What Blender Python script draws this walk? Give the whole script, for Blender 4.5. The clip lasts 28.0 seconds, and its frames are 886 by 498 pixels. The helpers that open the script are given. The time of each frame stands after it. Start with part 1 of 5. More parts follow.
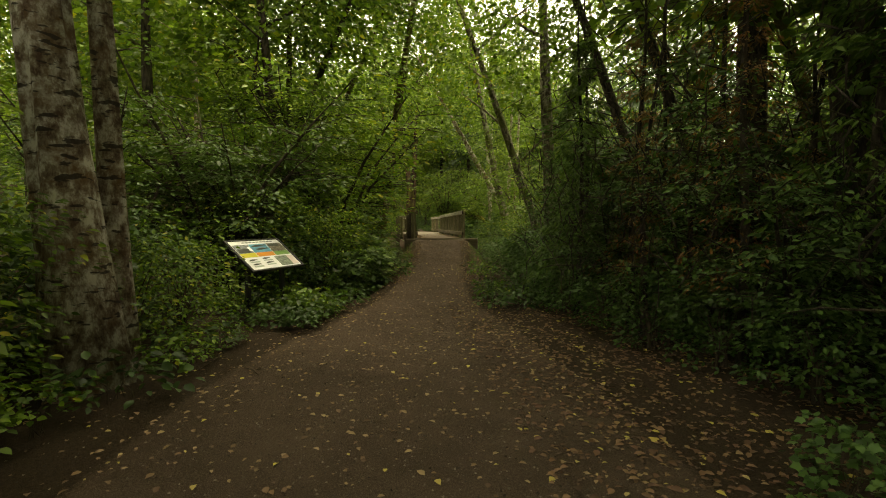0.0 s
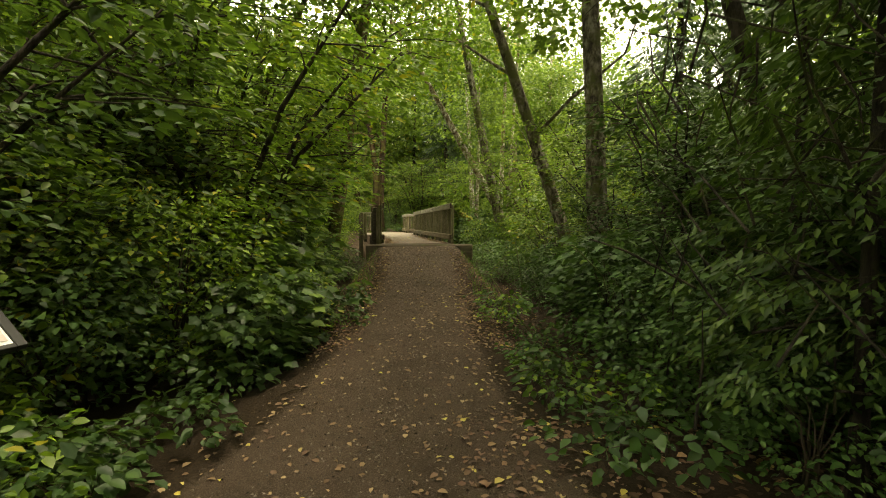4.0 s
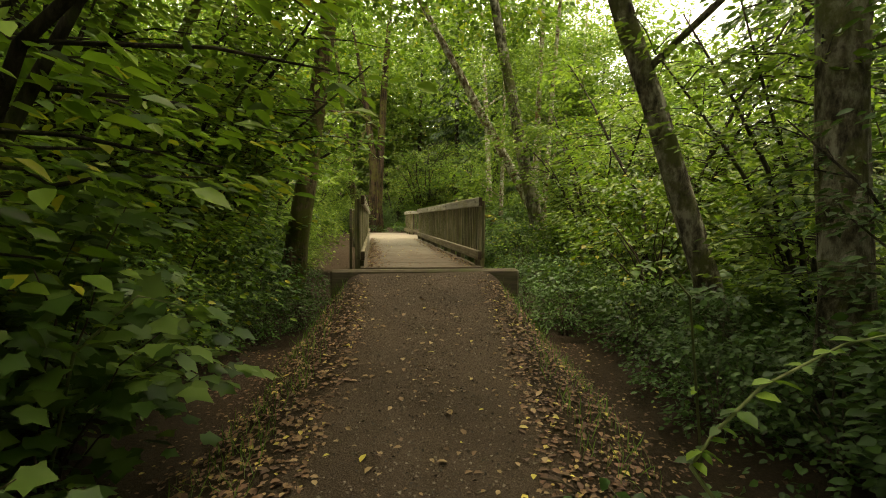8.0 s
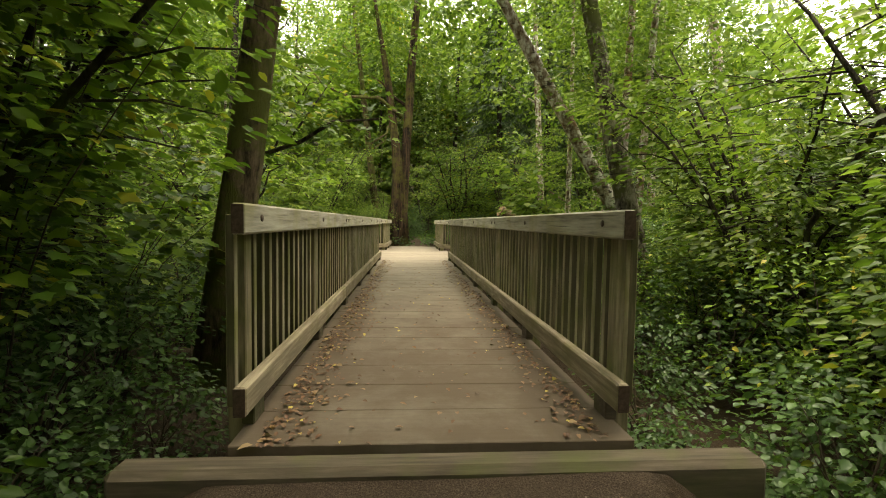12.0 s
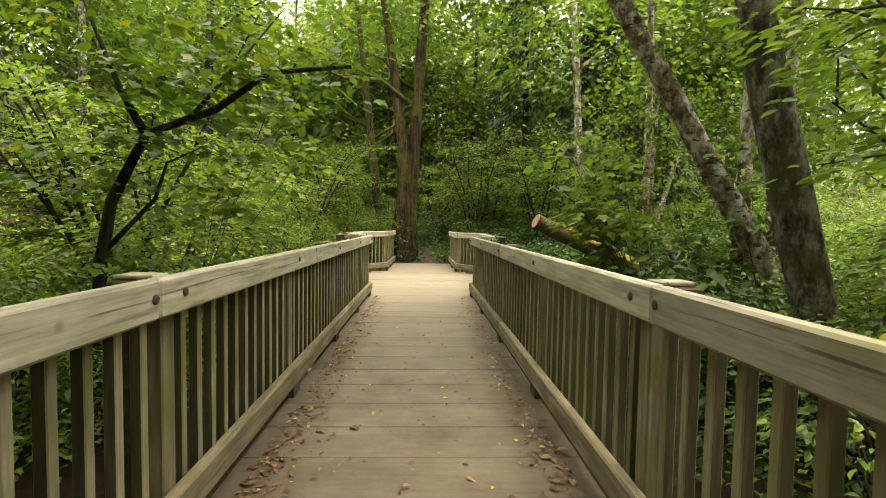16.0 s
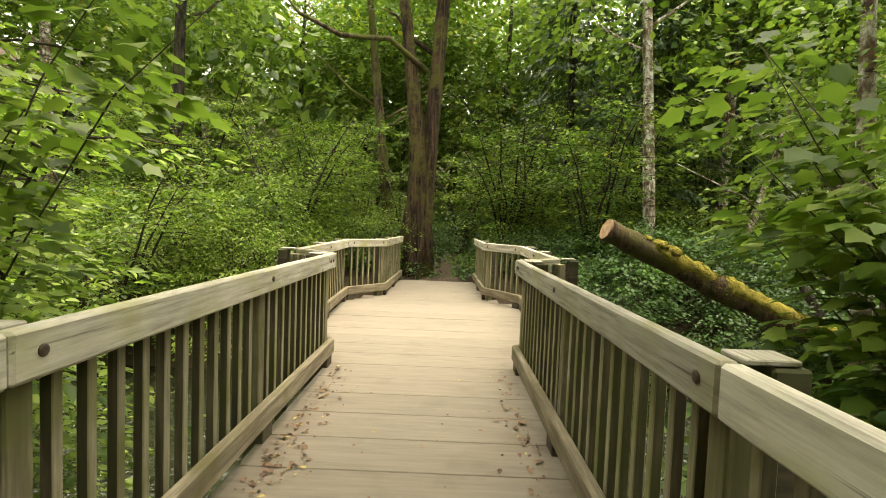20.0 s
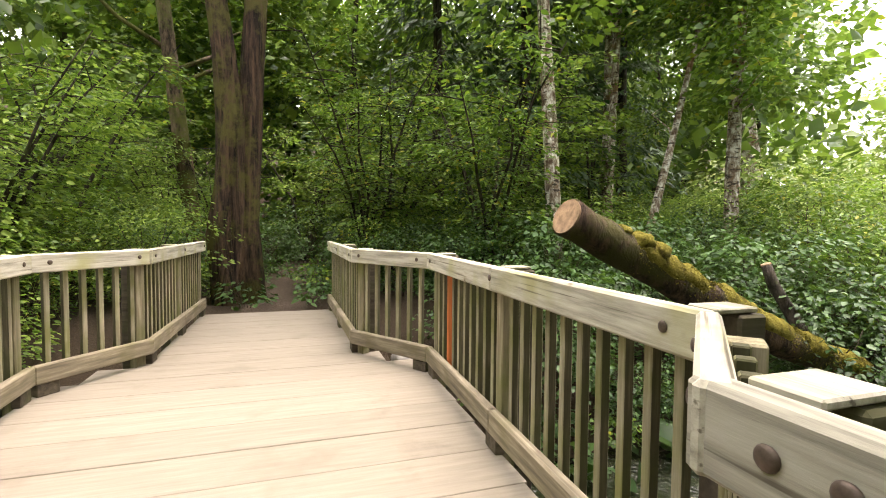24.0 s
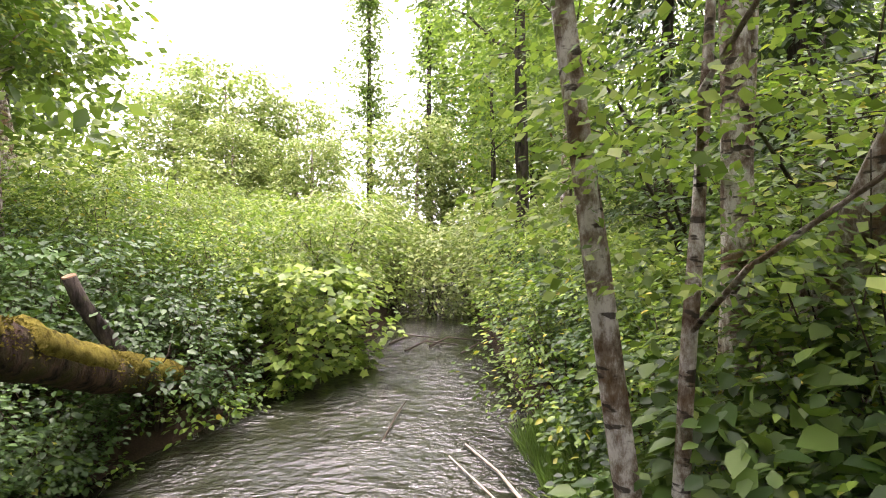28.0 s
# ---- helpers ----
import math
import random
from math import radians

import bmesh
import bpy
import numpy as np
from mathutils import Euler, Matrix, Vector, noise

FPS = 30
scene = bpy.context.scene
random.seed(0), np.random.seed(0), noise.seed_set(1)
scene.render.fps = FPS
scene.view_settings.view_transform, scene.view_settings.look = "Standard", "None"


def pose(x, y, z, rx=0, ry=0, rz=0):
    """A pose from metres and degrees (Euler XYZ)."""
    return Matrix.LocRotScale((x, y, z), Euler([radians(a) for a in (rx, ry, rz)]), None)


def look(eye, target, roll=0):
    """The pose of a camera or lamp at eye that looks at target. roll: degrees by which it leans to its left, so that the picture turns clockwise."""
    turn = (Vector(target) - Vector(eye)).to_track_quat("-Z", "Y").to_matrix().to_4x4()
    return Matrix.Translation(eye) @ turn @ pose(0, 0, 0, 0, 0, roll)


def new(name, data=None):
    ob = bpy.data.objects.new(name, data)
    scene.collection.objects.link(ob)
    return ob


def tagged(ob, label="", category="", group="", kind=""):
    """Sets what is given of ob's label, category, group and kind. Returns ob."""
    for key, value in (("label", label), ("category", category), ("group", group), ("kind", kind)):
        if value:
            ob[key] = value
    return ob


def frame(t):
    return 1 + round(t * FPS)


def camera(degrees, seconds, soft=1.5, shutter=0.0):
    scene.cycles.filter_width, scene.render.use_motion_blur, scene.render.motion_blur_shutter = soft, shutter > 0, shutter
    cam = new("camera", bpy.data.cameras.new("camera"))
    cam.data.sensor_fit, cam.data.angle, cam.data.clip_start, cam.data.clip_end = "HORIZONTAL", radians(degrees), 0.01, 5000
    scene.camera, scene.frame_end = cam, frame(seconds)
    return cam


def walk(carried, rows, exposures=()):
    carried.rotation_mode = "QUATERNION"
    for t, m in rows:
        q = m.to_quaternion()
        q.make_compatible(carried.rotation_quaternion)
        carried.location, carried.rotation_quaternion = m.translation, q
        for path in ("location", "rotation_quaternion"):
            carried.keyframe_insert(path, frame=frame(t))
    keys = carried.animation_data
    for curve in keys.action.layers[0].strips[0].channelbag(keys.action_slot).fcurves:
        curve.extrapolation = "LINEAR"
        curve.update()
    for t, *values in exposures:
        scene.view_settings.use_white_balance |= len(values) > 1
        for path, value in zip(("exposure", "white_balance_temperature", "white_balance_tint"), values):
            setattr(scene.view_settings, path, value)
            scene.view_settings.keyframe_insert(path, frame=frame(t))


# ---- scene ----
cam = camera(86.0, 28.0, soft=1.0)
PATH = [
    (0, -0.027, -1.658, 1.9, -5.46, -2.89, -0.08),
    (0.5, 0.09, -1.025, 1.929, -6.1, -2.86, -0.02),
    (1, 0.111, -0.341, 1.937, -7.64, -2.88, 0.07),
    (1.5, 0.15, 0.346, 1.925, -8.16, -2.88, 0.07),
    (2, 0.111, 1.113, 1.871, -8.38, -2.97, 0.18),
    (2.5, 0.149, 1.943, 1.867, -8.28, -3.02, 0.05),
    (3, 0.217, 2.712, 1.892, -8.17, -3.03, 0.16),
    (3.5, 0.262, 3.53, 1.901, -8.631, -2.996, 0.179),
    (5.5, 0.482, 6.098, 1.942, -9.539, -3.253, 0.169),
    (6, 0.587, 6.805, 1.96, -9.638, -3.386, 0.095),
    (6.5, 0.677, 7.478, 2.023, -9.536, -3.359, 0.351),
    (7, 0.723, 8.188, 2.053, -9.431, -3.486, 0.378),
    (7.5, 0.817, 8.89, 2.105, -8.628, -3.441, 0.485),
    (8, 0.877, 9.626, 2.127, -8.394, -3.64, 0.542),
    (8.5, 1.013, 10.31, 2.183, -8.114, -3.565, 0.471),
    (9, 1.118, 10.984, 2.172, -8.065, -3.641, 0.6),
    (9.5, 1.211, 11.608, 2.161, -8.065, -3.67, 0.8),
    (10, 1.297, 12.215, 2.183, -7.805, -3.613, 0.7),
    (10.5, 1.366, 12.84, 2.195, -7.57, -3.554, 0.6),
    (11, 1.434, 13.455, 2.266, -7.189, -3.266, 0.7),
    (11.5, 1.439, 14.069, 2.313, -5.805, -3.295, 0.9),
    (12, 1.484, 14.631, 2.393, -4.02, -3.21, 0.9),
    (12.5, 1.502, 15.159, 2.404, -2.726, -3.21, 1),
    (13, 1.545, 15.676, 2.436, -2.096, -3.154, 0.9),
    (13.5, 1.621, 16.237, 2.524, -1.779, -3.21, 1),
    (15.5, 1.646, 18.05, 2.636, -2.496, -2.808, 1),
    (16, 1.66, 18.524, 2.67, -2.325, -2.924, 1),
    (16.5, 1.67, 19.036, 2.694, -1.951, -2.924, 1.2),
    (17, 1.721, 19.526, 2.72, -1.779, -2.867, 1),
    (17.5, 1.751, 19.918, 2.673, -1.234, -2.866, 1.4),
    (18, 1.799, 20.331, 2.692, -0.889, -2.78, 1.4),
    (18.5, 1.856, 20.796, 2.726, -0.287, -2.636, 1.9),
    (19, 1.859, 21.326, 2.698, 0, -2.867, 1.9),
    (19.5, 1.846, 21.901, 2.715, 0.287, -2.867, 2.2),
    (20, 1.813, 22.454, 2.771, 0.459, -2.895, 2.2),
    (20.5, 1.788, 22.97, 2.746, 0.545, -2.779, 2.5),
    (22.5, 1.813, 24.981, 2.68, 0.16, -2.8, 0.82),
    (23, 1.819, 25.485, 2.676, -4.53, -2.81, 0.75),
    (23.5, 1.861, 25.985, 2.701, -9.25, -2.68, 0.61),
    (24, 1.917, 26.454, 2.682, -17.78, -2.52, 0.49),
    (24.5, 2.035, 26.878, 2.675, -31.63, -2.13, 0.07),
    (25, 2.199, 27.215, 2.678, -44.29, -2.25, 0.47),
    (25.5, 2.39, 27.42, 2.705, -59.26, -2.44, 0.41),
    (26, 2.64, 27.584, 2.725, -70.95, -2.55, 0.12),
    (26.5, 2.81, 27.697, 2.745, -75.72, -2.48, 0.14),
    (27, 2.9, 27.785, 2.738, -83.48, -2.44, 0.15),
    (27.5, 2.94, 27.818, 2.726, -90.3, -2.44, 0.11),
    (28, 2.94, 27.814, 2.731, -94.11, -2.33, 0.19),
]
walk(cam, [(t, pose(x, y, z, 90 + pitch, 0, yaw) @ pose(0, 0, 0, 0, 0, roll)) for t, x, y, z, yaw, pitch, roll in PATH],
     exposures=[(0, 1.98, 10300, 2), (3, 2.34, 9600, 4), (6, 2.65, 9400, 3), (9, 2.3, 9300, 4), (13, 2.56, 8200, 6), (18, 2.62, 8300, 6), (23, 2.86, 7200, 14), (28, 2.97, 6700, 33)])

# ---- world and light: an overcast summer sky ----
world = bpy.data.worlds.new("overcast_sky")
scene.world = world
world.use_nodes = True
wn, wl = world.node_tree.nodes, world.node_tree.links
wn.clear()
w_out = wn.new("ShaderNodeOutputWorld")
w_bg = wn.new("ShaderNodeBackground")
w_sky = wn.new("ShaderNodeTexSky")
w_sky.sky_type, w_sky.sun_disc = "NISHITA", False
w_sky.sun_elevation, w_sky.sun_rotation = radians(80), radians(76)
w_sky.air_density, w_sky.dust_density, w_sky.ozone_density = 1.0, 4.0, 1.0
w_mix = wn.new("ShaderNodeMixRGB")
w_mix.inputs["Fac"].default_value = 0.75
w_mix.inputs["Color2"].default_value = (11.0, 11.4, 11.8, 1)
wl.new(w_sky.outputs["Color"], w_mix.inputs["Color1"])
wl.new(w_mix.outputs["Color"], w_bg.inputs["Color"])
w_bg.inputs["Strength"].default_value = 0.1
wl.new(w_bg.outputs["Background"], w_out.inputs["Surface"])
sun = new("sun", bpy.data.lights.new("sun", "SUN"))
sun.data.energy, sun.data.angle, sun.data.color = 1.2, radians(30), (1.0, 0.96, 0.9)
sun.matrix_world = look((10, 24, 50), (2, 22, 0))


# ---- materials ----
def material(name, rough=0.8, spec=0.3):
    m = bpy.data.materials.new(name)
    m.use_nodes = True
    n, l = m.node_tree.nodes, m.node_tree.links
    b = n["Principled BSDF"]
    b.inputs["Roughness"].default_value = rough
    b.inputs["Specular IOR Level"].default_value = spec
    return m, n, l, b


def ramp(n, stops):
    r = n.new("ShaderNodeValToRGB")
    e = r.color_ramp.elements
    while len(e) < len(stops):
        e.new(0.5)
    for k, (p, c) in enumerate(stops):
        e[k].position, e[k].color = p, (*c, 1)
    return r


def noise_tex(n, l, scale, detail=5.0, rough=0.6, stretch=None, obj=True):
    co = n.new("ShaderNodeTexCoord")
    t = n.new("ShaderNodeTexNoise")
    t.inputs["Scale"].default_value, t.inputs["Detail"].default_value, t.inputs["Roughness"].default_value = scale, detail, rough
    out = co.outputs["Object"]
    if stretch:
        mp = n.new("ShaderNodeMapping")
        mp.inputs["Scale"].default_value = stretch
        l.new(out, mp.inputs["Vector"])
        out = mp.outputs["Vector"]
    l.new(out, t.inputs["Vector"])
    return t


def bump(n, l, b, height, strength=0.4, dist=0.02):
    k = n.new("ShaderNodeBump")
    k.inputs["Strength"].default_value, k.inputs["Distance"].default_value = strength, dist
    l.new(height, k.inputs["Height"])
    l.new(k.outputs["Normal"], b.inputs["Normal"])


def mix(n, l, fac, a, b, kind="MIX"):
    k = n.new("ShaderNodeMixRGB")
    k.blend_type = kind
    for sock, v in (("Fac", fac), ("Color1", a), ("Color2", b)):
        if isinstance(v, (int, float)):
            k.inputs[sock].default_value = v
        elif isinstance(v, tuple):
            k.inputs[sock].default_value = (*v, 1)
        else:
            l.new(v, k.inputs[sock])
    return k.outputs["Color"]


def leaf_mat(name, dark, mid, light, yellow=None, trans=0.35, rough=0.5, spec=0.5):
    """Leaves: each leaf its own green, some light passing through."""
    m, n, l, b = material(name, rough, spec)
    g = n.new("ShaderNodeNewGeometry")
    o = n.new("ShaderNodeObjectInfo")
    stops = [(0.0, dark), (0.45, mid), (0.9, light)]
    if yellow:
        stops = [(0.0, dark), (0.45, mid), (0.9, light), (0.985, yellow)]
    r = ramp(n, stops)
    l.new(g.outputs["Random Per Island"], r.inputs["Fac"])
    hs = n.new("ShaderNodeHueSaturation")
    mr = n.new("ShaderNodeMapRange")
    mr.inputs["To Min"].default_value, mr.inputs["To Max"].default_value = 0.75, 1.25
    l.new(o.outputs["Random"], mr.inputs["Value"])
    l.new(mr.outputs["Result"], hs.inputs["Value"])
    l.new(r.outputs["Color"], hs.inputs["Color"])
    l.new(hs.outputs["Color"], b.inputs["Base Color"])
    tr = n.new("ShaderNodeBsdfTranslucent")
    l.new(mix(n, l, 0.5, hs.outputs["Color"], (0.18, 0.32, 0.03), "MIX"), tr.inputs["Color"])
    ms = n.new("ShaderNodeMixShader")
    ms.inputs["Fac"].default_value = trans
    l.new(b.outputs["BSDF"], ms.inputs[1])
    l.new(tr.outputs["BSDF"], ms.inputs[2])
    l.new(ms.outputs["Shader"], n["Material Output"].inputs["Surface"])
    return m


def bark_mat(name, base, dark, patch, moss=None, moss_amount=0.5, stretch=(9, 9, 2.2), scars=False):
    m, n, l, b = material(name, 0.9, 0.2)
    a = noise_tex(n, l, 1.0, 8, 0.7, stretch)
    r = ramp(n, [(0.38, dark), (0.48, base), (0.60, patch)])
    l.new(a.outputs["Fac"], r.inputs["Fac"])
    col = r.outputs["Color"]
    if moss:
        c = noise_tex(n, l, 1.6, 6, 0.7)
        rr = ramp(n, [(moss_amount - 0.06, (0, 0, 0)), (moss_amount + 0.06, (1, 1, 1))])
        l.new(c.outputs["Fac"], rr.inputs["Fac"])
        col = mix(n, l, rr.outputs["Color"], col, moss)
    if scars:
        sc = noise_tex(n, l, 1.0, 3, 0.5, (5, 5, 17))
        rs = ramp(n, [(0.60, (0, 0, 0)), (0.64, (0.9, 0.9, 0.9))])
        l.new(sc.outputs["Fac"], rs.inputs["Fac"])
        col = mix(n, l, rs.outputs["Color"], col, (0.035, 0.026, 0.02))
    l.new(col, b.inputs["Base Color"])
    f = noise_tex(n, l, 1.0, 10, 0.75, (26, 26, 7))
    bump(n, l, b, f.outputs["Fac"], 1.0, 0.05)
    return m


def timber_mat(name, pale, grey, algae, algae_at=0.56, stretch=(30, 2.0, 30), knots=False, spread=1.0):
    """Weathered timber: grain along y, grey patches, green algae, drawn in each board's own axes."""
    m, n, l, b = material(name, 0.85, 0.25)
    o = n.new("ShaderNodeObjectInfo")
    co = n.new("ShaderNodeTexCoord")
    ad = n.new("ShaderNodeVectorMath")
    ad.operation = "ADD"
    sc = n.new("ShaderNodeVectorMath")
    sc.operation = "SCALE"
    cb = n.new("ShaderNodeCombineXYZ")
    for k in ("X", "Y", "Z"):
        l.new(o.outputs["Random"], cb.inputs[k])
    l.new(cb.outputs["Vector"], sc.inputs[0])
    sc.inputs["Scale"].default_value = 37.0
    l.new(co.outputs["Object"], ad.inputs[0])
    l.new(sc.outputs["Vector"], ad.inputs[1])
    mp = n.new("ShaderNodeMapping")
    mp.inputs["Scale"].default_value = stretch
    l.new(ad.outputs["Vector"], mp.inputs["Vector"])
    g = n.new("ShaderNodeTexNoise")
    g.inputs["Scale"].default_value, g.inputs["Detail"].default_value, g.inputs["Roughness"].default_value = 1.0, 8, 0.65
    l.new(mp.outputs["Vector"], g.inputs["Vector"])
    r = ramp(n, [(0.3, tuple(c * (1 - 0.45 * spread) for c in grey)), (0.5, grey), (0.72, pale)])
    l.new(g.outputs["Fac"], r.inputs["Fac"])
    s = n.new("ShaderNodeTexNoise")
    s.inputs["Scale"].default_value, s.inputs["Detail"].default_value = 3.2, 6
    l.new(ad.outputs["Vector"], s.inputs["Vector"])
    rs = ramp(n, [(algae_at - 0.1, (0, 0, 0)), (algae_at + 0.14, (0.85, 0.85, 0.85))])
    l.new(s.outputs["Fac"], rs.inputs["Fac"])
    col = mix(n, l, rs.outputs["Color"], r.outputs["Color"], algae)
    if knots:
        vo = n.new("ShaderNodeTexVoronoi")
        vo.inputs["Scale"].default_value = 3.6
        l.new(ad.outputs["Vector"], vo.inputs["Vector"])
        rk = ramp(n, [(0.05, (0.75, 0.75, 0.75)), (0.10, (0, 0, 0))])
        l.new(vo.outputs["Distance"], rk.inputs["Fac"])
        col = mix(n, l, rk.outputs["Color"], col, (0.10, 0.075, 0.045))
        mc = n.new("ShaderNodeMapping")
        mc.inputs["Scale"].default_value = tuple(v * (1.7 if v > 5 else 0.55) for v in stretch)
        l.new(ad.outputs["Vector"], mc.inputs["Vector"])
        ck = n.new("ShaderNodeTexNoise")
        ck.inputs["Scale"].default_value, ck.inputs["Detail"].default_value = 1.0, 3
        l.new(mc.outputs["Vector"], ck.inputs["Vector"])
        rc = ramp(n, [(0.62, (0, 0, 0)), (0.69, (0.75, 0.75, 0.75))])
        l.new(ck.outputs["Fac"], rc.inputs["Fac"])
        col = mix(n, l, rc.outputs["Color"], col, (0.09, 0.072, 0.05))
    mr = n.new("ShaderNodeMapRange")
    mr.inputs["To Min"].default_value, mr.inputs["To Max"].default_value = 1 - 0.24 * spread, 1 + 0.12 * spread
    l.new(o.outputs["Random"], mr.inputs["Value"])
    hs = n.new("ShaderNodeHueSaturation")
    l.new(mr.outputs["Result"], hs.inputs["Value"])
    l.new(col, hs.inputs["Color"])
    l.new(hs.outputs["Color"], b.inputs["Base Color"])
    bump(n, l, b, g.outputs["Fac"], 0.35, 0.006)
    return m


def soil_the_deck(m):
    """Soil trodden from the path onto the boards, thinning out along the bridge and towards the platform."""
    n, l = m.node_tree.nodes, m.node_tree.links
    b = n["Principled BSDF"]
    old = b.inputs["Base Color"].links[0].from_socket
    g = n.new("ShaderNodeNewGeometry")
    sp = n.new("ShaderNodeSeparateXYZ")
    l.new(g.outputs["Position"], sp.inputs["Vector"])
    t = n.new("ShaderNodeTexNoise")
    t.inputs["Scale"].default_value, t.inputs["Detail"].default_value, t.inputs["Roughness"].default_value = 2.6, 8, 0.68
    l.new(g.outputs["Position"], t.inputs["Vector"])
    mr = n.new("ShaderNodeMapRange")
    mr.inputs["From Min"].default_value, mr.inputs["From Max"].default_value = 18.0, 28.0
    mr.inputs["To Min"].default_value, mr.inputs["To Max"].default_value = 0.38, -0.5
    l.new(sp.outputs["Y"], mr.inputs["Value"])
    off = n.new("ShaderNodeMath")
    off.operation = "SUBTRACT"
    l.new(sp.outputs["X"], off.inputs[0])
    off.inputs[1].default_value = 1.615
    far = n.new("ShaderNodeMath")
    far.operation = "ABSOLUTE"
    l.new(off.outputs["Value"], far.inputs[0])
    side = n.new("ShaderNodeMapRange")
    side.inputs["From Min"].default_value, side.inputs["From Max"].default_value = 0.5, 0.85
    side.inputs["To Min"].default_value, side.inputs["To Max"].default_value = 0.0, 0.32
    l.new(far.outputs["Value"], side.inputs["Value"])
    both = n.new("ShaderNodeMath")
    both.operation = "ADD"
    l.new(side.outputs["Result"], both.inputs[0])
    l.new(mr.outputs["Result"], both.inputs[1])
    ad = n.new("ShaderNodeMath")
    ad.operation = "ADD"
    l.new(t.outputs["Fac"], ad.inputs[0])
    l.new(both.outputs["Value"], ad.inputs[1])
    r = ramp(n, [(0.38, (0, 0, 0)), (0.92, (0.9, 0.9, 0.9))])
    l.new(ad.outputs["Value"], r.inputs["Fac"])
    l.new(mix(n, l, r.outputs["Color"], old, (0.085, 0.062, 0.042)), b.inputs["Base Color"])


def plain(name, col, rough=0.7, spec=0.3, var=0.25, scale=12.0, metal=0.0):
    m, n, l, b = material(name, rough, spec)
    a = noise_tex(n, l, scale, 6)
    r = ramp(n, [(0.3, tuple(c * (1 - var) for c in col)), (0.7, tuple(min(1, c * (1 + var)) for c in col))])
    l.new(a.outputs["Fac"], r.inputs["Fac"])
    l.new(r.outputs["Color"], b.inputs["Base Color"])
    b.inputs["Metallic"].default_value = metal
    bump(n, l, b, a.outputs["Fac"], 0.25, 0.004)
    return m


LEAF = leaf_mat("maple_leaf_green", (0.022, 0.05, 0.006), (0.072, 0.148, 0.013), (0.20, 0.31, 0.03), (0.40, 0.33, 0.03), trans=0.40)
# The deep and light greens carry shade and open light in their colour.
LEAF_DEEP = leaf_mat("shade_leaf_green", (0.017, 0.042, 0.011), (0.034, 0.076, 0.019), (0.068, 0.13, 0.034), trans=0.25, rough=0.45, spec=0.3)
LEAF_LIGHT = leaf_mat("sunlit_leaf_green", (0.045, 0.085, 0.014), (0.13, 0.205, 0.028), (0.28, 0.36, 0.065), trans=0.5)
LEAF_FAR = leaf_mat("far_leaf_green", (0.025, 0.055, 0.008), (0.085, 0.15, 0.018), (0.22, 0.31, 0.045), trans=0.4)
LEAF_CONIFER = leaf_mat("conifer_needle", (0.018, 0.04, 0.014), (0.032, 0.07, 0.022), (0.055, 0.105, 0.032), trans=0.15)
LEAF_DEAD = leaf_mat("dead_cedar_foliage", (0.07, 0.024, 0.01), (0.15, 0.052, 0.018), (0.24, 0.09, 0.03), trans=0.3)
LITTER = leaf_mat("fallen_leaf", (0.10, 0.05, 0.028), (0.23, 0.135, 0.068), (0.36, 0.25, 0.13), (0.58, 0.47, 0.09), trans=0.05, rough=0.7)
# Paled leaf colour: haze and open light over distance are painted in.
LEAF_HAZE = leaf_mat("far_haze_tinted_leaf", (0.10, 0.15, 0.035), (0.18, 0.235, 0.06), (0.30, 0.34, 0.10), trans=0.4)
LEAF_SALMON = leaf_mat("salmonberry_leaf", (0.018, 0.045, 0.01), (0.055, 0.11, 0.022), (0.13, 0.20, 0.045), trans=0.3, rough=0.42, spec=0.3)
LITTER_RED = leaf_mat("red_brown_fallen_leaf", (0.06, 0.028, 0.016), (0.14, 0.065, 0.035), (0.25, 0.14, 0.075), (0.5, 0.4, 0.09), trans=0.05, rough=0.7)
ENDGRAIN = plain("dark_end_grain", (0.055, 0.036, 0.025), 0.9, 0.2, 0.5, 45)
GRASS = leaf_mat("grass_blade", (0.05, 0.11, 0.02), (0.10, 0.19, 0.03), (0.17, 0.27, 0.06), trans=0.35)
BARK_ALDER = bark_mat("alder_bark", (0.24, 0.19, 0.14), (0.09, 0.055, 0.036), (0.62, 0.59, 0.52), (0.16, 0.095, 0.045), 0.58, (8, 8, 5), True)
BARK_MOTTLED = bark_mat("mottled_dark_bark", (0.10, 0.085, 0.06), (0.025, 0.019, 0.013), (0.27, 0.25, 0.20), (0.085, 0.09, 0.028), 0.55, (8, 8, 4))
BARK_DARK = bark_mat("dark_bark", (0.036, 0.029, 0.022), (0.014, 0.011, 0.008), (0.078, 0.063, 0.048), (0.07, 0.085, 0.02), 0.6)
BARK_MOSS = bark_mat("mossy_maple_bark", (0.085, 0.058, 0.036), (0.02, 0.014, 0.009), (0.17, 0.12, 0.08), (0.09, 0.095, 0.022), 0.48)
BARK_OLD = bark_mat("old_maple_bark", (0.036, 0.022, 0.015), (0.006, 0.004, 0.003), (0.10, 0.06, 0.035), (0.085, 0.075, 0.02), 0.54, (12, 12, 0.9))
BARK_RED = bark_mat("rotten_red_bark", (0.058, 0.036, 0.024), (0.01, 0.007, 0.005), (0.125, 0.078, 0.05), (0.07, 0.062, 0.018), 0.50, (9, 9, 1.3))
STEM = plain("shrub_stem", (0.06, 0.045, 0.03), 0.9)
RAIL = timber_mat("weathered_rail_timber", (0.55, 0.51, 0.42), (0.40, 0.368, 0.295), (0.30, 0.285, 0.13), 0.57, knots=True, spread=1.2)
KERBWOOD = timber_mat("worn_kerb_timber", (0.36, 0.305, 0.215), (0.20, 0.165, 0.112), (0.13, 0.115, 0.05), 0.57)
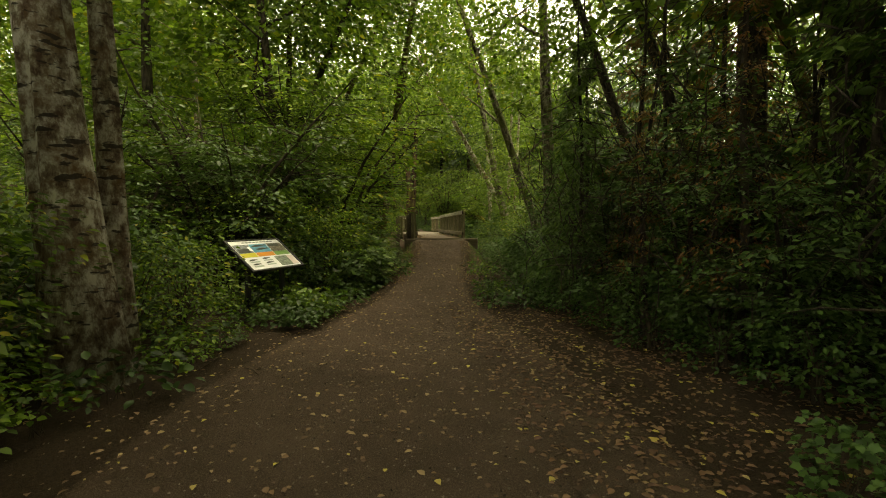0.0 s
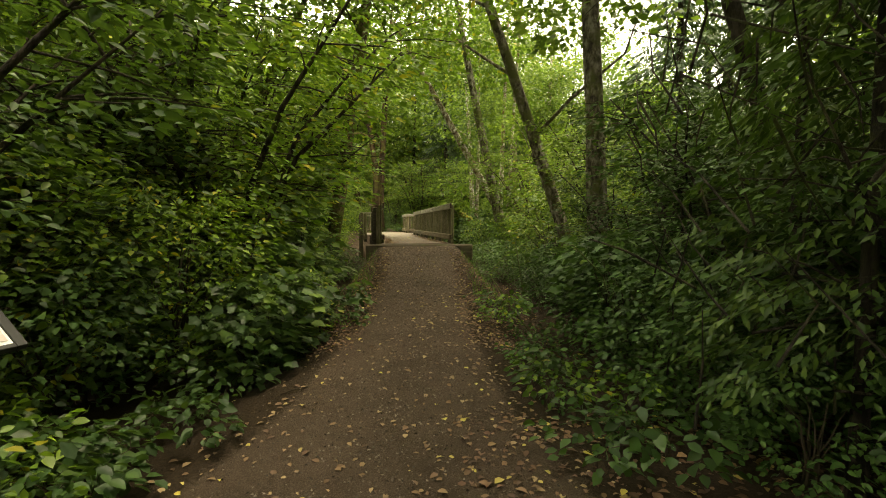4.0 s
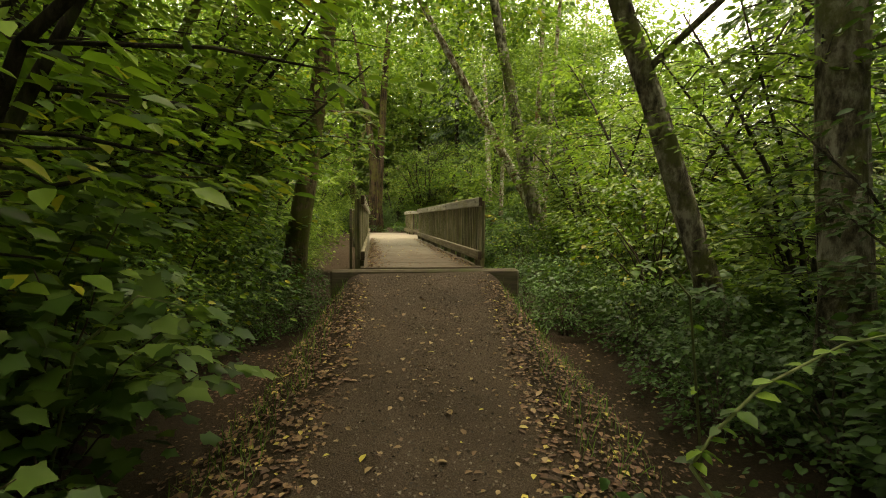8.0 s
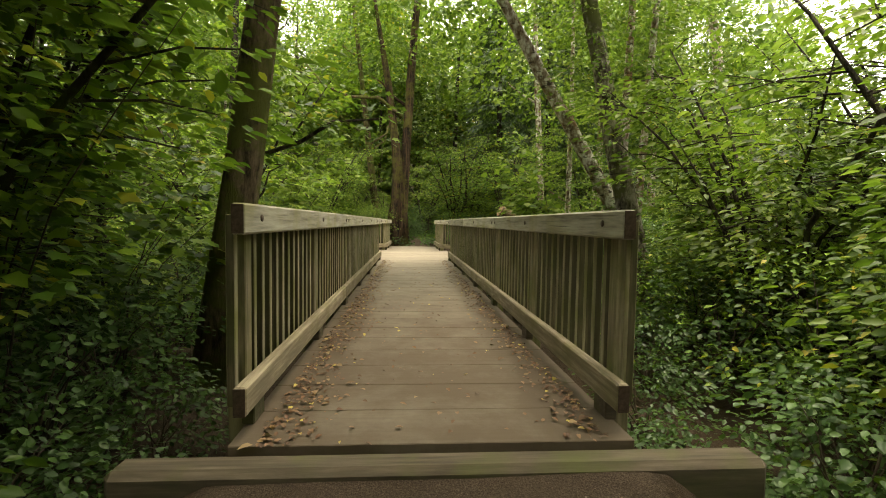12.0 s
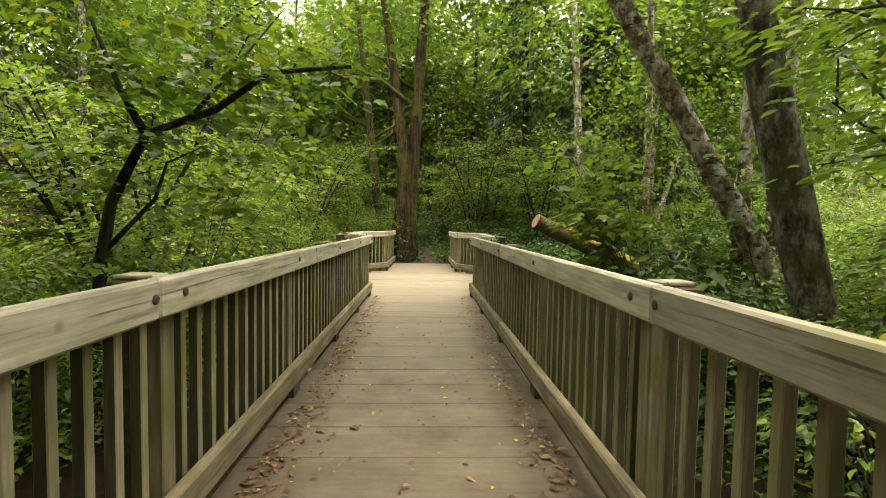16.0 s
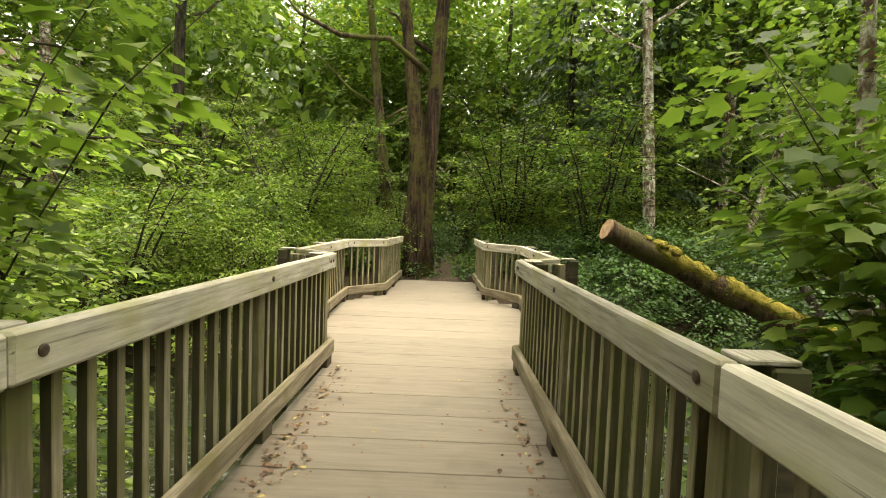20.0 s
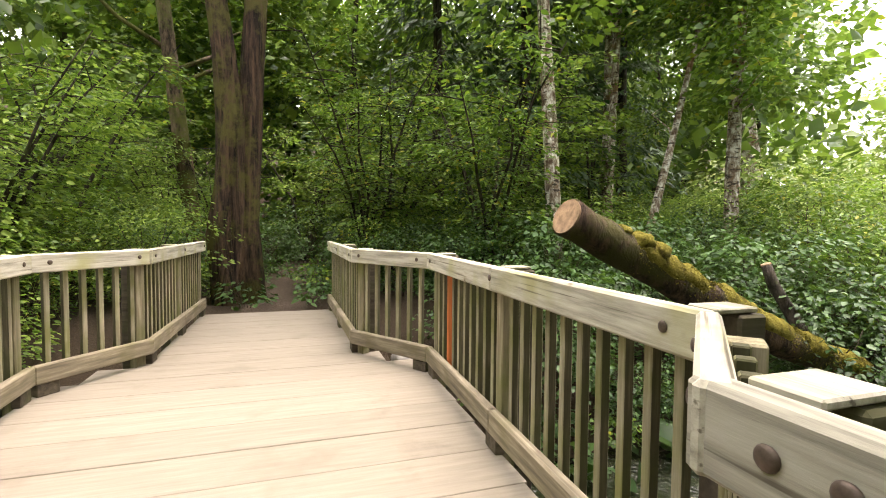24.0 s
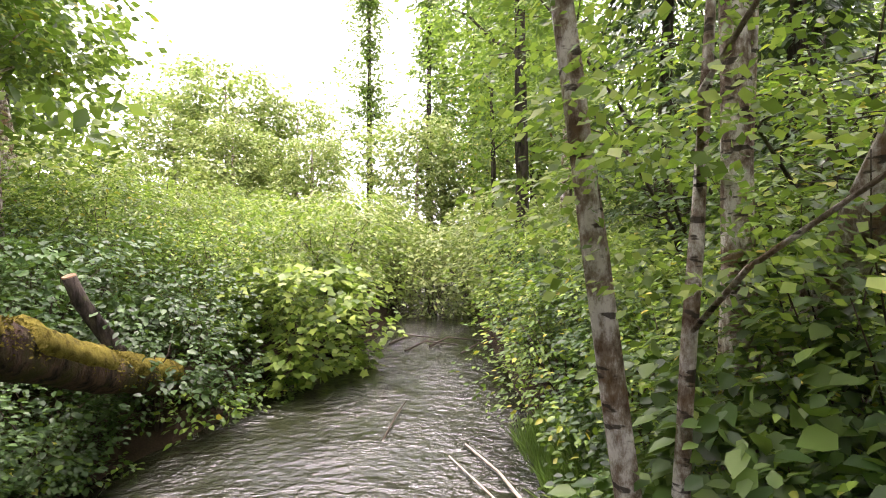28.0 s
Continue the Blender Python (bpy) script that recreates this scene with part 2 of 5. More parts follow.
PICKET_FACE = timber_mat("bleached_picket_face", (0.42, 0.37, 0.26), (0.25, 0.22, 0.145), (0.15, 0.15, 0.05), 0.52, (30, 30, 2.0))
# The dark side colour holds both algae and the shade between pickets.
PICKET = timber_mat("algae_shade_picket_side", (0.16, 0.135, 0.08), (0.075, 0.063, 0.036), (0.055, 0.057, 0.02), 0.51, (30, 30, 2.0))
PICKET_RUST = timber_mat("rust_red_picket", (0.55, 0.17, 0.05), (0.42, 0.12, 0.035), (0.35, 0.13, 0.04), 0.6, (30, 30, 2.0))
POSTWOOD = timber_mat("post_timber", (0.36, 0.31, 0.21), (0.19, 0.16, 0.10), (0.12, 0.125, 0.04), 0.52, (30, 30, 2.0))
DECKWOOD = timber_mat("worn_deck_board", (0.236, 0.203, 0.157), (0.203, 0.173, 0.134), (0.155, 0.131, 0.098), 0.66, (2.2, 30, 30), spread=0.35)
soil_the_deck(DECKWOOD)
SILLWOOD = timber_mat("dark_sill_timber", (0.13, 0.105, 0.075), (0.075, 0.06, 0.042), (0.07, 0.078, 0.025), 0.58, (2.0, 24, 24))
BOLT = plain("rusty_bolt", (0.10, 0.075, 0.06), 0.6, 0.4, 0.3, 60, 0.7)
SIGNBLACK = plain("black_sign_steel", (0.02, 0.02, 0.02), 0.5, 0.4, 0.2, 30)
CUTWOOD = plain("sawn_wood", (0.27, 0.175, 0.105), 0.85, 0.2, 0.45, 14)


def moss_material():
    m, n, l, b = material("thick_moss", 0.97, 0.08)
    big = noise_tex(n, l, 6.0, 8, 0.75)
    r = ramp(n, [(0.34, (0.045, 0.032, 0.01)), (0.47, (0.17, 0.145, 0.026)), (0.62, (0.28, 0.235, 0.045))])
    l.new(big.outputs["Fac"], r.inputs["Fac"])
    l.new(r.outputs["Color"], b.inputs["Base Color"])
    fine = noise_tex(n, l, 70.0, 6, 0.8)
    bump(n, l, b, fine.outputs["Fac"], 1.0, 0.04)
    return m


MOSS = moss_material()


def ground_material():
    m, n, l, b = material("forest_soil", 0.95, 0.15)
    at = n.new("ShaderNodeAttribute")
    at.attribute_name = "path"
    big = noise_tex(n, l, 1.3, 6)
    fine = noise_tex(n, l, 38.0, 8, 0.75)
    peb = noise_tex(n, l, 130.0, 4, 0.7)
    soil = ramp(n, [(0.3, (0.028, 0.02, 0.013)), (0.55, (0.055, 0.038, 0.024)), (0.75, (0.10, 0.065, 0.035))])
    l.new(fine.outputs["Fac"], soil.inputs["Fac"])
    dirt = ramp(n, [(0.3, (0.046, 0.031, 0.022)), (0.52, (0.095, 0.067, 0.048)), (0.74, (0.20, 0.155, 0.115))])
    l.new(peb.outputs["Fac"], dirt.inputs["Fac"])
    d2 = mix(n, l, 0.6, dirt.outputs["Color"], big.outputs["Fac"], "SOFT_LIGHT")
    wob = n.new("ShaderNodeMath")
    wob.operation = "MULTIPLY_ADD"
    l.new(fine.outputs["Fac"], wob.inputs[0])
    wob.inputs[1].default_value = 0.9
    l.new(at.outputs["Fac"], wob.inputs[2])
    edge = ramp(n, [(0.72, (0, 0, 0)), (1.1 / 1.2, (1, 1, 1))])
    l.new(wob.outputs["Value"], edge.inputs["Fac"])
    l.new(mix(n, l, edge.outputs["Color"], soil.outputs["Color"], d2), b.inputs["Base Color"])
    s = n.new("ShaderNodeMath")
    s.operation = "ADD"
    l.new(fine.outputs["Fac"], s.inputs[0])
    l.new(peb.outputs["Fac"], s.inputs[1])
    bump(n, l, b, s.outputs["Value"], 0.9, 0.03)
    return m


def water_material():
    m, n, l, b = material("creek_water", 0.03, 0.7)
    b.inputs["Base Color"].default_value = (0.015, 0.018, 0.008, 1)
    a = noise_tex(n, l, 1.0, 3, 0.5, (7.0, 4.4, 1))
    c = noise_tex(n, l, 1.0, 4, 0.55, (19, 13, 1))
    still = noise_tex(n, l, 0.55, 2, 0.5)
    calm = ramp(n, [(0.40, (0.45, 0.45, 0.45)), (0.58, (1, 1, 1))])
    l.new(still.outputs["Fac"], calm.inputs["Fac"])
    s = n.new("ShaderNodeMath")
    s.operation = "MULTIPLY_ADD"
    l.new(c.outputs["Fac"], s.inputs[0])
    s.inputs[1].default_value = 0.5
    l.new(a.outputs["Fac"], s.inputs[2])
    w = n.new("ShaderNodeMath")
    w.operation = "MULTIPLY"
    l.new(s.outputs["Value"], w.inputs[0])
    l.new(calm.outputs["Color"], w.inputs[1])
    bump(n, l, b, w.outputs["Value"], 1.0, 0.085)
    return m


SOIL = ground_material()
WATER = water_material()


# ---- mesh helpers ----
def from_arrays(name, verts, faces, mat, smooth=False):
    me = bpy.data.meshes.new(name)
    me.from_pydata(verts if isinstance(verts, list) else verts.tolist(), [], faces if isinstance(faces, list) else faces.tolist())
    me.materials.append(mat)
    if smooth:
        me.shade_smooth()
    me.update()
    return me


def part(name, me, parent, label="", kind="", m=None):
    """Links a mesh as one part of a thing."""
    ob = new(name, me)
    ob.parent = parent
    if m is not None:
        ob.matrix_basis = m
    return tagged(ob, label, "", "", kind)


def box_mesh(name, sx, sy, sz, mat, bevel=0.006, rough=0.0):
    """A sawn timber or block, centred, with softened edges."""
    bm = bmesh.new()
    bmesh.ops.create_cube(bm, size=1.0, matrix=Matrix.Diagonal((sx, sy, sz, 1)))
    if bevel:
        bmesh.ops.bevel(bm, geom=bm.edges[:], offset=min(bevel, 0.3 * min(sx, sy, sz)), segments=1, affect="EDGES")
    me = bpy.data.meshes.new(name)
    bm.to_mesh(me)
    bm.free()
    me.materials.append(mat)
    return me


BOXES = {}


def timber(name, size, mat, bevel=0.006):
    """Shared box meshes by size."""
    key = (name, tuple(round(v, 3) for v in size), mat.name)
    if key not in BOXES:
        BOXES[key] = box_mesh(name, *size, mat, bevel)
    return BOXES[key]


def tube(points, radii, sides=8, seed=0, wobble=0.06, cap=True):
    """A tapered, slightly uneven limb along a line of points: vertices and faces."""
    rng = np.random.default_rng(seed)
    P = [Vector(p) for p in points]
    V, Fc = [], []
    ref = Vector((0.31, 0.95, 0.05))
    for k, p in enumerate(P):
        d = (P[min(k + 1, len(P) - 1)] - P[max(k - 1, 0)]).normalized()
        u = d.cross(ref)
        if u.length < 0.1:
            u = d.cross(Vector((1, 0, 0)))
        u.normalize()
        v = d.cross(u)
        for s in range(sides):
            a = 2 * math.pi * s / sides
            r = radii[k] * (1 + wobble * float(rng.normal()))
            V.append(tuple(p + (u * math.cos(a) + v * math.sin(a)) * r))
    for k in range(len(P) - 1):
        for s in range(sides):
            a, b = k * sides + s, k * sides + (s + 1) % sides
            Fc.append((a, b, b + sides, a + sides))
    if cap:
        Fc.append(tuple(range(sides))[::-1])
        Fc.append(tuple(range((len(P) - 1) * sides, len(P) * sides)))
    return V, Fc


def join(meshes):
    V, Fc = [], []
    for v, f in meshes:
        o = len(V)
        V += list(v)
        Fc += [tuple(i + o for i in q) for q in f]
    return V, Fc


KITE = (np.array([(0, 0, 0), (0.30, 0.42, 0.07), (0, 1.0, -0.08), (-0.30, 0.42, 0.07)]), [(0, 1, 2), (0, 2, 3)])
OVATE = (np.array([(0, 0, 0), (0.30, 0.32, 0.07), (0.26, 0.66, 0.05), (0, 1.0, -0.10), (-0.26, 0.66, 0.05), (-0.30, 0.32, 0.07), (0, 0.5, -0.02)]),
         [(0, 1, 6), (1, 2, 3, 6), (3, 4, 5, 6), (5, 0, 6)])
BLADE = (np.array([(0, 0, 0), (0.25, 0.3, 0.07), (0.22, 0.64, 0.05), (0, 1.0, -0.1), (-0.22, 0.64, 0.05), (-0.25, 0.3, 0.07)]), [(0, 1, 2, 3), (0, 3, 4, 5)])
LANCE = (np.array([(0, 0, 0), (0.17, 0.45, 0.05), (0, 1.0, -0.06), (-0.17, 0.45, 0.05)]), [(0, 1, 2), (0, 2, 3)])
DIAMOND = (np.array([(0, 0, 0), (0.33, 0.5, 0.06), (0, 1.0, -0.05), (-0.33, 0.5, 0.06)]), [(0, 1, 2, 3)])
LOBED = (np.array([(0, 0, 0), (0.36, 0.04, 0.03), (0.34, 0.28, 0.03), (0.55, 0.50, 0.0), (0.30, 0.62, 0.03), (0, 1.0, -0.10),
                   (-0.30, 0.62, 0.03), (-0.55, 0.50, 0.0), (-0.34, 0.28, 0.03), (-0.36, 0.04, 0.03), (0, 0.42, -0.03)]),
         [(0, 1, 2, 10), (2, 3, 4, 10), (4, 5, 10), (5, 6, 10), (6, 7, 8, 10), (8, 9, 0, 10)])


def leaves(places, ways, sizes, rng, shape=OVATE, flat=0.6, droop=0.25):
    """A mass of leaves: one small blade at each place, pointing along its way, mostly facing up."""
    T, TF = shape
    n = len(places)
    y = ways / (np.linalg.norm(ways, axis=1, keepdims=True) + 1e-9)
    y[:, 2] -= droop
    y /= np.linalg.norm(y, axis=1, keepdims=True)
    up = np.tile((0.0, 0.0, 1.0), (n, 1)) + rng.normal(0, 1 - flat, (n, 3)) * 1.3
    x = np.cross(y, up)
    x /= np.linalg.norm(x, axis=1, keepdims=True) + 1e-9
    z = np.cross(x, y)
    V = places[:, None, :] + sizes[:, None, None] * (T[None, :, 0:1] * x[:, None, :] + T[None, :, 1:2] * y[:, None, :] + T[None, :, 2:3] * z[:, None, :])
    return V.reshape(-1, 3), TF, n, len(T)


def leaf_mesh(name, mat, groups):
    """One mesh from several leaf masses, built quickly."""
    me = bpy.data.meshes.new(name)
    vs, li, st, tot, off, pos = [], [], [], [], 0, 0
    for V, TF, n, k in groups:
        vs.append(V)
        flat = np.concatenate([np.array(f) for f in TF])
        lens = np.array([len(f) for f in TF])
        li.append((np.arange(n)[:, None] * k + flat[None, :]).reshape(-1) + off)
        tot.append(np.tile(lens, n))
        off += n * k
    vs, li, tot = np.concatenate(vs), np.concatenate(li), np.concatenate(tot)
    st = np.concatenate([[0], np.cumsum(tot)[:-1]])
    me.vertices.add(len(vs))
    me.vertices.foreach_set("co", vs.astype(np.float32).ravel())
    me.loops.add(len(li))
    me.loops.foreach_set("vertex_index", li.astype(np.int32))
    me.polygons.add(len(tot))
    me.polygons.foreach_set("loop_start", st.astype(np.int32))
    me.materials.append(mat)
    me.update(calc_edges=True)
    return me


# ---- the lie of the land ----
CX = 1.615                      # the bridge's middle line
WATER_Z = -0.2


def smooth(a, b, v):
    t = np.clip((v - a) / (b - a), 0, 1)
    return t * t * (3 - 2 * t)


def path_x(y):
    return np.interp(y, [-8, 0, 4, 7, 10, 12, 14, 16.6, 34, 40, 48], [-0.3, -0.1, 0.0, 0.35, 0.85, 1.15, 1.42, CX, CX, 1.9, 3.5])


def path_half(y):
    return np.interp(y, [-8, 3, 5.5, 8, 10, 14, 16.5, 34, 48], [2.1, 2.0, 1.65, 1.0, 0.72, 0.8, 0.92, 0.5, 0.35])


def path_z(y):
    return np.interp(y, [-8, 6, 8.3, 10, 12.4, 13.3, 14.7, 16.5, 17.2, 33, 34.2, 36, 48], [0.24, 0.25, 0.34, 0.6, 0.76, 0.87, 1.06, 1.33, 1.34, 1.2, 1.33, 1.35, 1.9])


def creek_mid(x):
    return np.interp(x, [-30, -12, 0, 5, 8, 12, 16, 22, 30], [33, 30.0, 28.8, 28.9, 28.9, 27.9, 27.2, 26.8, 26])


def creek_half(x):
    return np.interp(x, [-30, 0, 8, 12, 16, 30], [1.6, 2.2, 2.5, 1.9, 1.4, 1.2])


def ground_z(x, y):
    x, y = np.asarray(x, float), np.asarray(y, float)
    base = 0.26 + 0.11 * smooth(9, 20, y) + 0.35 * smooth(6, 20, np.abs(x - 1))
    base = base + 1.0 * smooth(31, 35, y) + 2.5 * smooth(30, 45, y) * smooth(0, -14, x)
    far = np.hypot(x - 2, y - 18)
    east = smooth(-0.5, -0.2, (y - 27.5) / np.maximum(x - 2.5, 0.5)) * (1 - smooth(0.6, 0.9, (y - 27.5) / np.maximum(x - 2.5, 0.5))) * smooth(4, 8, x)
    base = base + 17 * smooth(34, 80, far) * (1 - 0.9 * east)
    d = np.abs(x - path_x(y))
    on = 1 - smooth(path_half(y), path_half(y) + np.interp(y, [10.0, 12.5, 16.3], [0.9, 1.3, 0.95]), d)
    on = on * (1 - smooth(40, 46, y))
    on = on * (1 - smooth(16.7, 17.6, y) * (1 - smooth(33.3, 34.3, y)))
    z = base * (1 - on) + path_z(y) * on
    c = np.abs(y - creek_mid(x)) / creek_half(x)
    z = z * smooth(0.85, 1.5, c) + (WATER_Z - 0.35) * (1 - smooth(0.85, 1.5, c))
    bump_z = 0.05 * np.sin(1.7 * x + 0.6 * y) * np.sin(1.3 * y - 0.4 * x) + 0.02 * np.sin(5.1 * x + 2.0) * np.sin(4.3 * y)
    return z + bump_z * (1 - 0.8 * on)


def gz(x, y):
    return float(ground_z(x, y))


def build_ground():
    xs = np.concatenate([np.linspace(-300, -26, 12), np.linspace(-24, -6, 37), np.linspace(-5.8, 8, 116), np.linspace(8.4, 30, 55), np.linspace(34, 300, 12)])
    ys = np.concatenate([np.linspace(-300, -12, 12), np.linspace(-10, -3, 15), np.linspace(-2.8, 36, 260), np.linspace(36.5, 60, 48), np.linspace(64, 300, 12)])
    X, Y = np.meshgrid(xs, ys)
    Z = ground_z(X, Y)
    nx, ny = len(xs), len(ys)
    idx = np.arange(nx * ny).reshape(ny, nx)
    Fq = np.stack([idx[:-1, :-1], idx[:-1, 1:], idx[1:, 1:], idx[1:, :-1]], -1).reshape(-1, 4)
    me = from_arrays("ground", np.stack([X, Y, Z], -1).reshape(-1, 3), Fq, SOIL, True)
    a = me.attributes.new("path", "FLOAT", "POINT")
    d = np.abs(X - path_x(Y))
    on = (1 - smooth(path_half(Y) - 0.35, path_half(Y) + 0.25, d)) * (1 - smooth(44, 50, Y))
    a.data.foreach_set("value", on.astype(np.float32).ravel())
    tagged(new("ground", me), "brown leaf-strewn dirt footpath through damp dark forest soil", "ground", kind="structure")


build_ground()


def build_water():
    xs = np.linspace(-26, 30, 113)
    V, Fq = [], []
    for x in xs:
        m, h = float(creek_mid(x)), float(creek_half(x)) * 1.35
        for k in range(9):
            V.append((x, m + h * (k / 4 - 1), WATER_Z))
    for i in range(len(xs) - 1):
        for k in range(8):
            a = i * 9 + k
            Fq.append((a, a + 9, a + 10, a + 1))
    tagged(new("water", from_arrays("water", V, Fq, WATER, True)), "dark rippling creek water with silver reflections of the sky", "creek", kind="structure")


build_water()

# ---- the footbridge ----
Y0, Y1, YE = 16.72, 27.0, 34.05


def deck_z(y):
    return 1.395


# the viewing platform widens and closes in again
RIGHT = [(2.48, Y0 + 0.065), (2.48, Y1), (2.95, 27.45), (3.05, 30.45), (2.495, 31.31), (2.46, YE)]
LEFT = [(0.755, Y0 + 0.065), (0.755, Y1), (0.27, 27.5), (0.12, 30.65), (0.70, 31.42), (0.745, YE)]

bridge = tagged(new("footbridge"), "weathered grey timber footbridge with picket railings over a creek", "bridge")


def line_at(line, y):
    for (xa, ya), (xb, yb) in zip(line, line[1:]):
        if ya <= y <= yb:
            return xa + (xb - xa) * (y - ya) / (yb - ya)
    return line[0][0] if y < line[0][1] else line[-1][0]


def build_deck():
    rng = random.Random(4)
    y, k = Y0 + 0.003, 0
    while y < YE - 0.05:
        w = 0.395
        yb = min(y + w, YE)
        ym = 0.5 * (y + yb)
        xa = min(line_at(LEFT, y), line_at(LEFT, yb)) - 0.058
        xb = max(line_at(RIGHT, y), line_at(RIGHT, yb)) + 0.058
        if y < Y1 - 0.1:
            xa, xb = 0.693, 2.542
        t = 0.05
        zt = deck_z(ym) + rng.uniform(-0.0015, 0.0015)
        me = timber("deck_board", (round(xb - xa, 2), round(yb - y - 0.005, 3), t), DECKWOOD, 0.004)
        part("deck_board", me, bridge, m=pose(0.5 * (xa + xb), ym, zt - t / 2))
        y, k = yb, k + 1


build_deck()


def bolt_mesh():
    """A low domed bolt head, facing along x."""
    bm = bmesh.new()
    bmesh.ops.create_uvsphere(bm, u_segments=14, v_segments=8, radius=0.018, matrix=Matrix.Diagonal((0.42, 1.0, 1.0, 1)))
    for f in bm.faces:
        f.smooth = True
    me = bpy.data.meshes.new("bolt")
    bm.to_mesh(me)
    bm.free()
    me.materials.append(BOLT)
    return me


BOLT_MESH = bolt_mesh()


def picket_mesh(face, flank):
    """A square baluster: broad faces bleached, flanks coloured dark for algae and shade."""
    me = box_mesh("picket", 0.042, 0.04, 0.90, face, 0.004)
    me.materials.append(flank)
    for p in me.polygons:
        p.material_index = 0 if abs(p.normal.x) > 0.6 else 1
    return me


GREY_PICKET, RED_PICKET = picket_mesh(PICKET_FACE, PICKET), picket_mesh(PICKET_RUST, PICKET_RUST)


def railing(line, side, rust=()):
    for s, ((xa, ya), (xb, yb)) in enumerate(zip(line, line[1:])):
        za, zb = deck_z(ya), deck_z(yb)
        L = math.hypot(xb - xa, yb - ya)
        yaw = math.degrees(math.atan2(yb - ya, xb - xa)) - 90
        rise = math.degrees(math.atan2(zb - za, L))
        u = Vector(((xb - xa) / L, (yb - ya) / L, (zb - za) / L))
        n = Vector((u.y, -u.x, 0)).normalized() * side

        def put(name, me, along, out, up, ry=0, label="", parent=bridge, tilt=True, roll=0):
            p = Vector((xa, ya, za)) + u * along + n * out + Vector((0, 0, up))
            return part(name, me, parent, label, m=pose(p.x, p.y, p.z, rise if tilt else 0, 0, yaw))

        npost = max(2, round(L / 1.67) + 1) if L > 1.2 else 2
        pitch_p = L / (npost - 1)
        # top rail and kerb, in lengths that meet over a post
        span = 2 if L > 4 else 1
        cuts = [0.0]
        while cuts[-1] < L - 0.01:
            cuts.append(min(L, cuts[-1] + pitch_p * span))
        for c0, c1 in zip(cuts, cuts[1:]):
            ln = c1 - c0 - 0.006
            lo, hi = (0.0 if c0 or s == 0 else 0.02), (0.02 if c1 > L - 0.02 and s < len(line) - 2 else 0.0)
            put("top_rail", timber("top_rail", (0.06, ln + lo + hi, 0.142), RAIL, 0.01), 0.5 * (c0 + c1 + hi - lo), 0.03, 1.071 - 0.071)
            put("kerb", timber("kerb", (0.06, ln + hi, 0.142), KERBWOOD, 0.01), 0.5 * (c0 + c1 + hi), 0.03, 0.24 - 0.071)
        first = 0.245 if s == 0 else 0.0
        if s == 0:
            pitch_p = 1.664
        for k in range(npost):
            al = min(max(first + k * pitch_p, 0.07), L - 0.07)
            # kerb blocks that leave drain gaps over the deck
            if L > 1.2 or k == 0:
              put("kerb_block", timber("kerb_block", (0.06, 0.16, 0.095), SILLWOOD, 0.006), min(max(al, 0.1), L - 0.1), 0.045, 0.0475)
            if not (s > 0 and k == 0):
                put("post", timber("post", (0.09, 0.09, 1.25), POSTWOOD, 0.006), al, 0.108, 1.02 - 0.625, tilt=False)
            if (s == 0 and k in (2, 4, 6)) or (s in (2, 4) and k == 0) or (s == 2 and k in (1, 2)) or (s == 4 and k == 1):
                outer = put("outer_post", timber("outer_post", (0.1, 0.13, 2.6), SILLWOOD, 0.008), al, 0.205, 1.05 - 1.3, tilt=False)
                cap = put("post_cap", timber("post_cap", (0.145, 0.11, 0.016), RAIL, 0.004), al, 0.16, 1.062, tilt=False)
                cap.parent, cap.matrix_basis = outer, outer.matrix_basis.inverted() @ cap.matrix_basis
            for da in ((-0.2, 0.0) if (s == 0 and k == 2) else (-0.14, 0.0) if (s == 0 and k == npost - 1) else (0.0,)):
                part("bolt", BOLT_MESH, bridge, m=Matrix.Translation(Vector((xa, ya, za + 1.005)) + u * min(max(al + da, 0.12), L - 0.12) - n * 0.003) @ pose(0, 0, 0, 0, 0, yaw + (0 if side > 0 else 180)))
            if k < npost - 1:
                m = round(pitch_p / 0.1375)
                for j in range(-1 if s == 0 and k == 0 else 1, m):
                    if j == 0 or first + k * pitch_p + j * pitch_p / m > L - 0.05:
                        continue
                    red = (s, k, j) in rust
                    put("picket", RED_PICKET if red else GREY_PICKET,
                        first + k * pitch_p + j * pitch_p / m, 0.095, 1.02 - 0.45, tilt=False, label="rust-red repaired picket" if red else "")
    # dark end grain where the rail and the kerb begin
    x0, y0 = line[0]
    z0 = deck_z(y0)
    for h in (1.0, 0.169):
        part("end_grain", timber("end_grain", (0.054, 0.004, 0.13), ENDGRAIN, 0.0), bridge, m=pose(x0 + side * 0.03, y0 + 0.0005, z0 + h))


railing(RIGHT, 1, {(2, 1, 8)})
railing(LEFT, -1, {(2, 0, 8), (2, 0, 9), (2, 0, 10)})


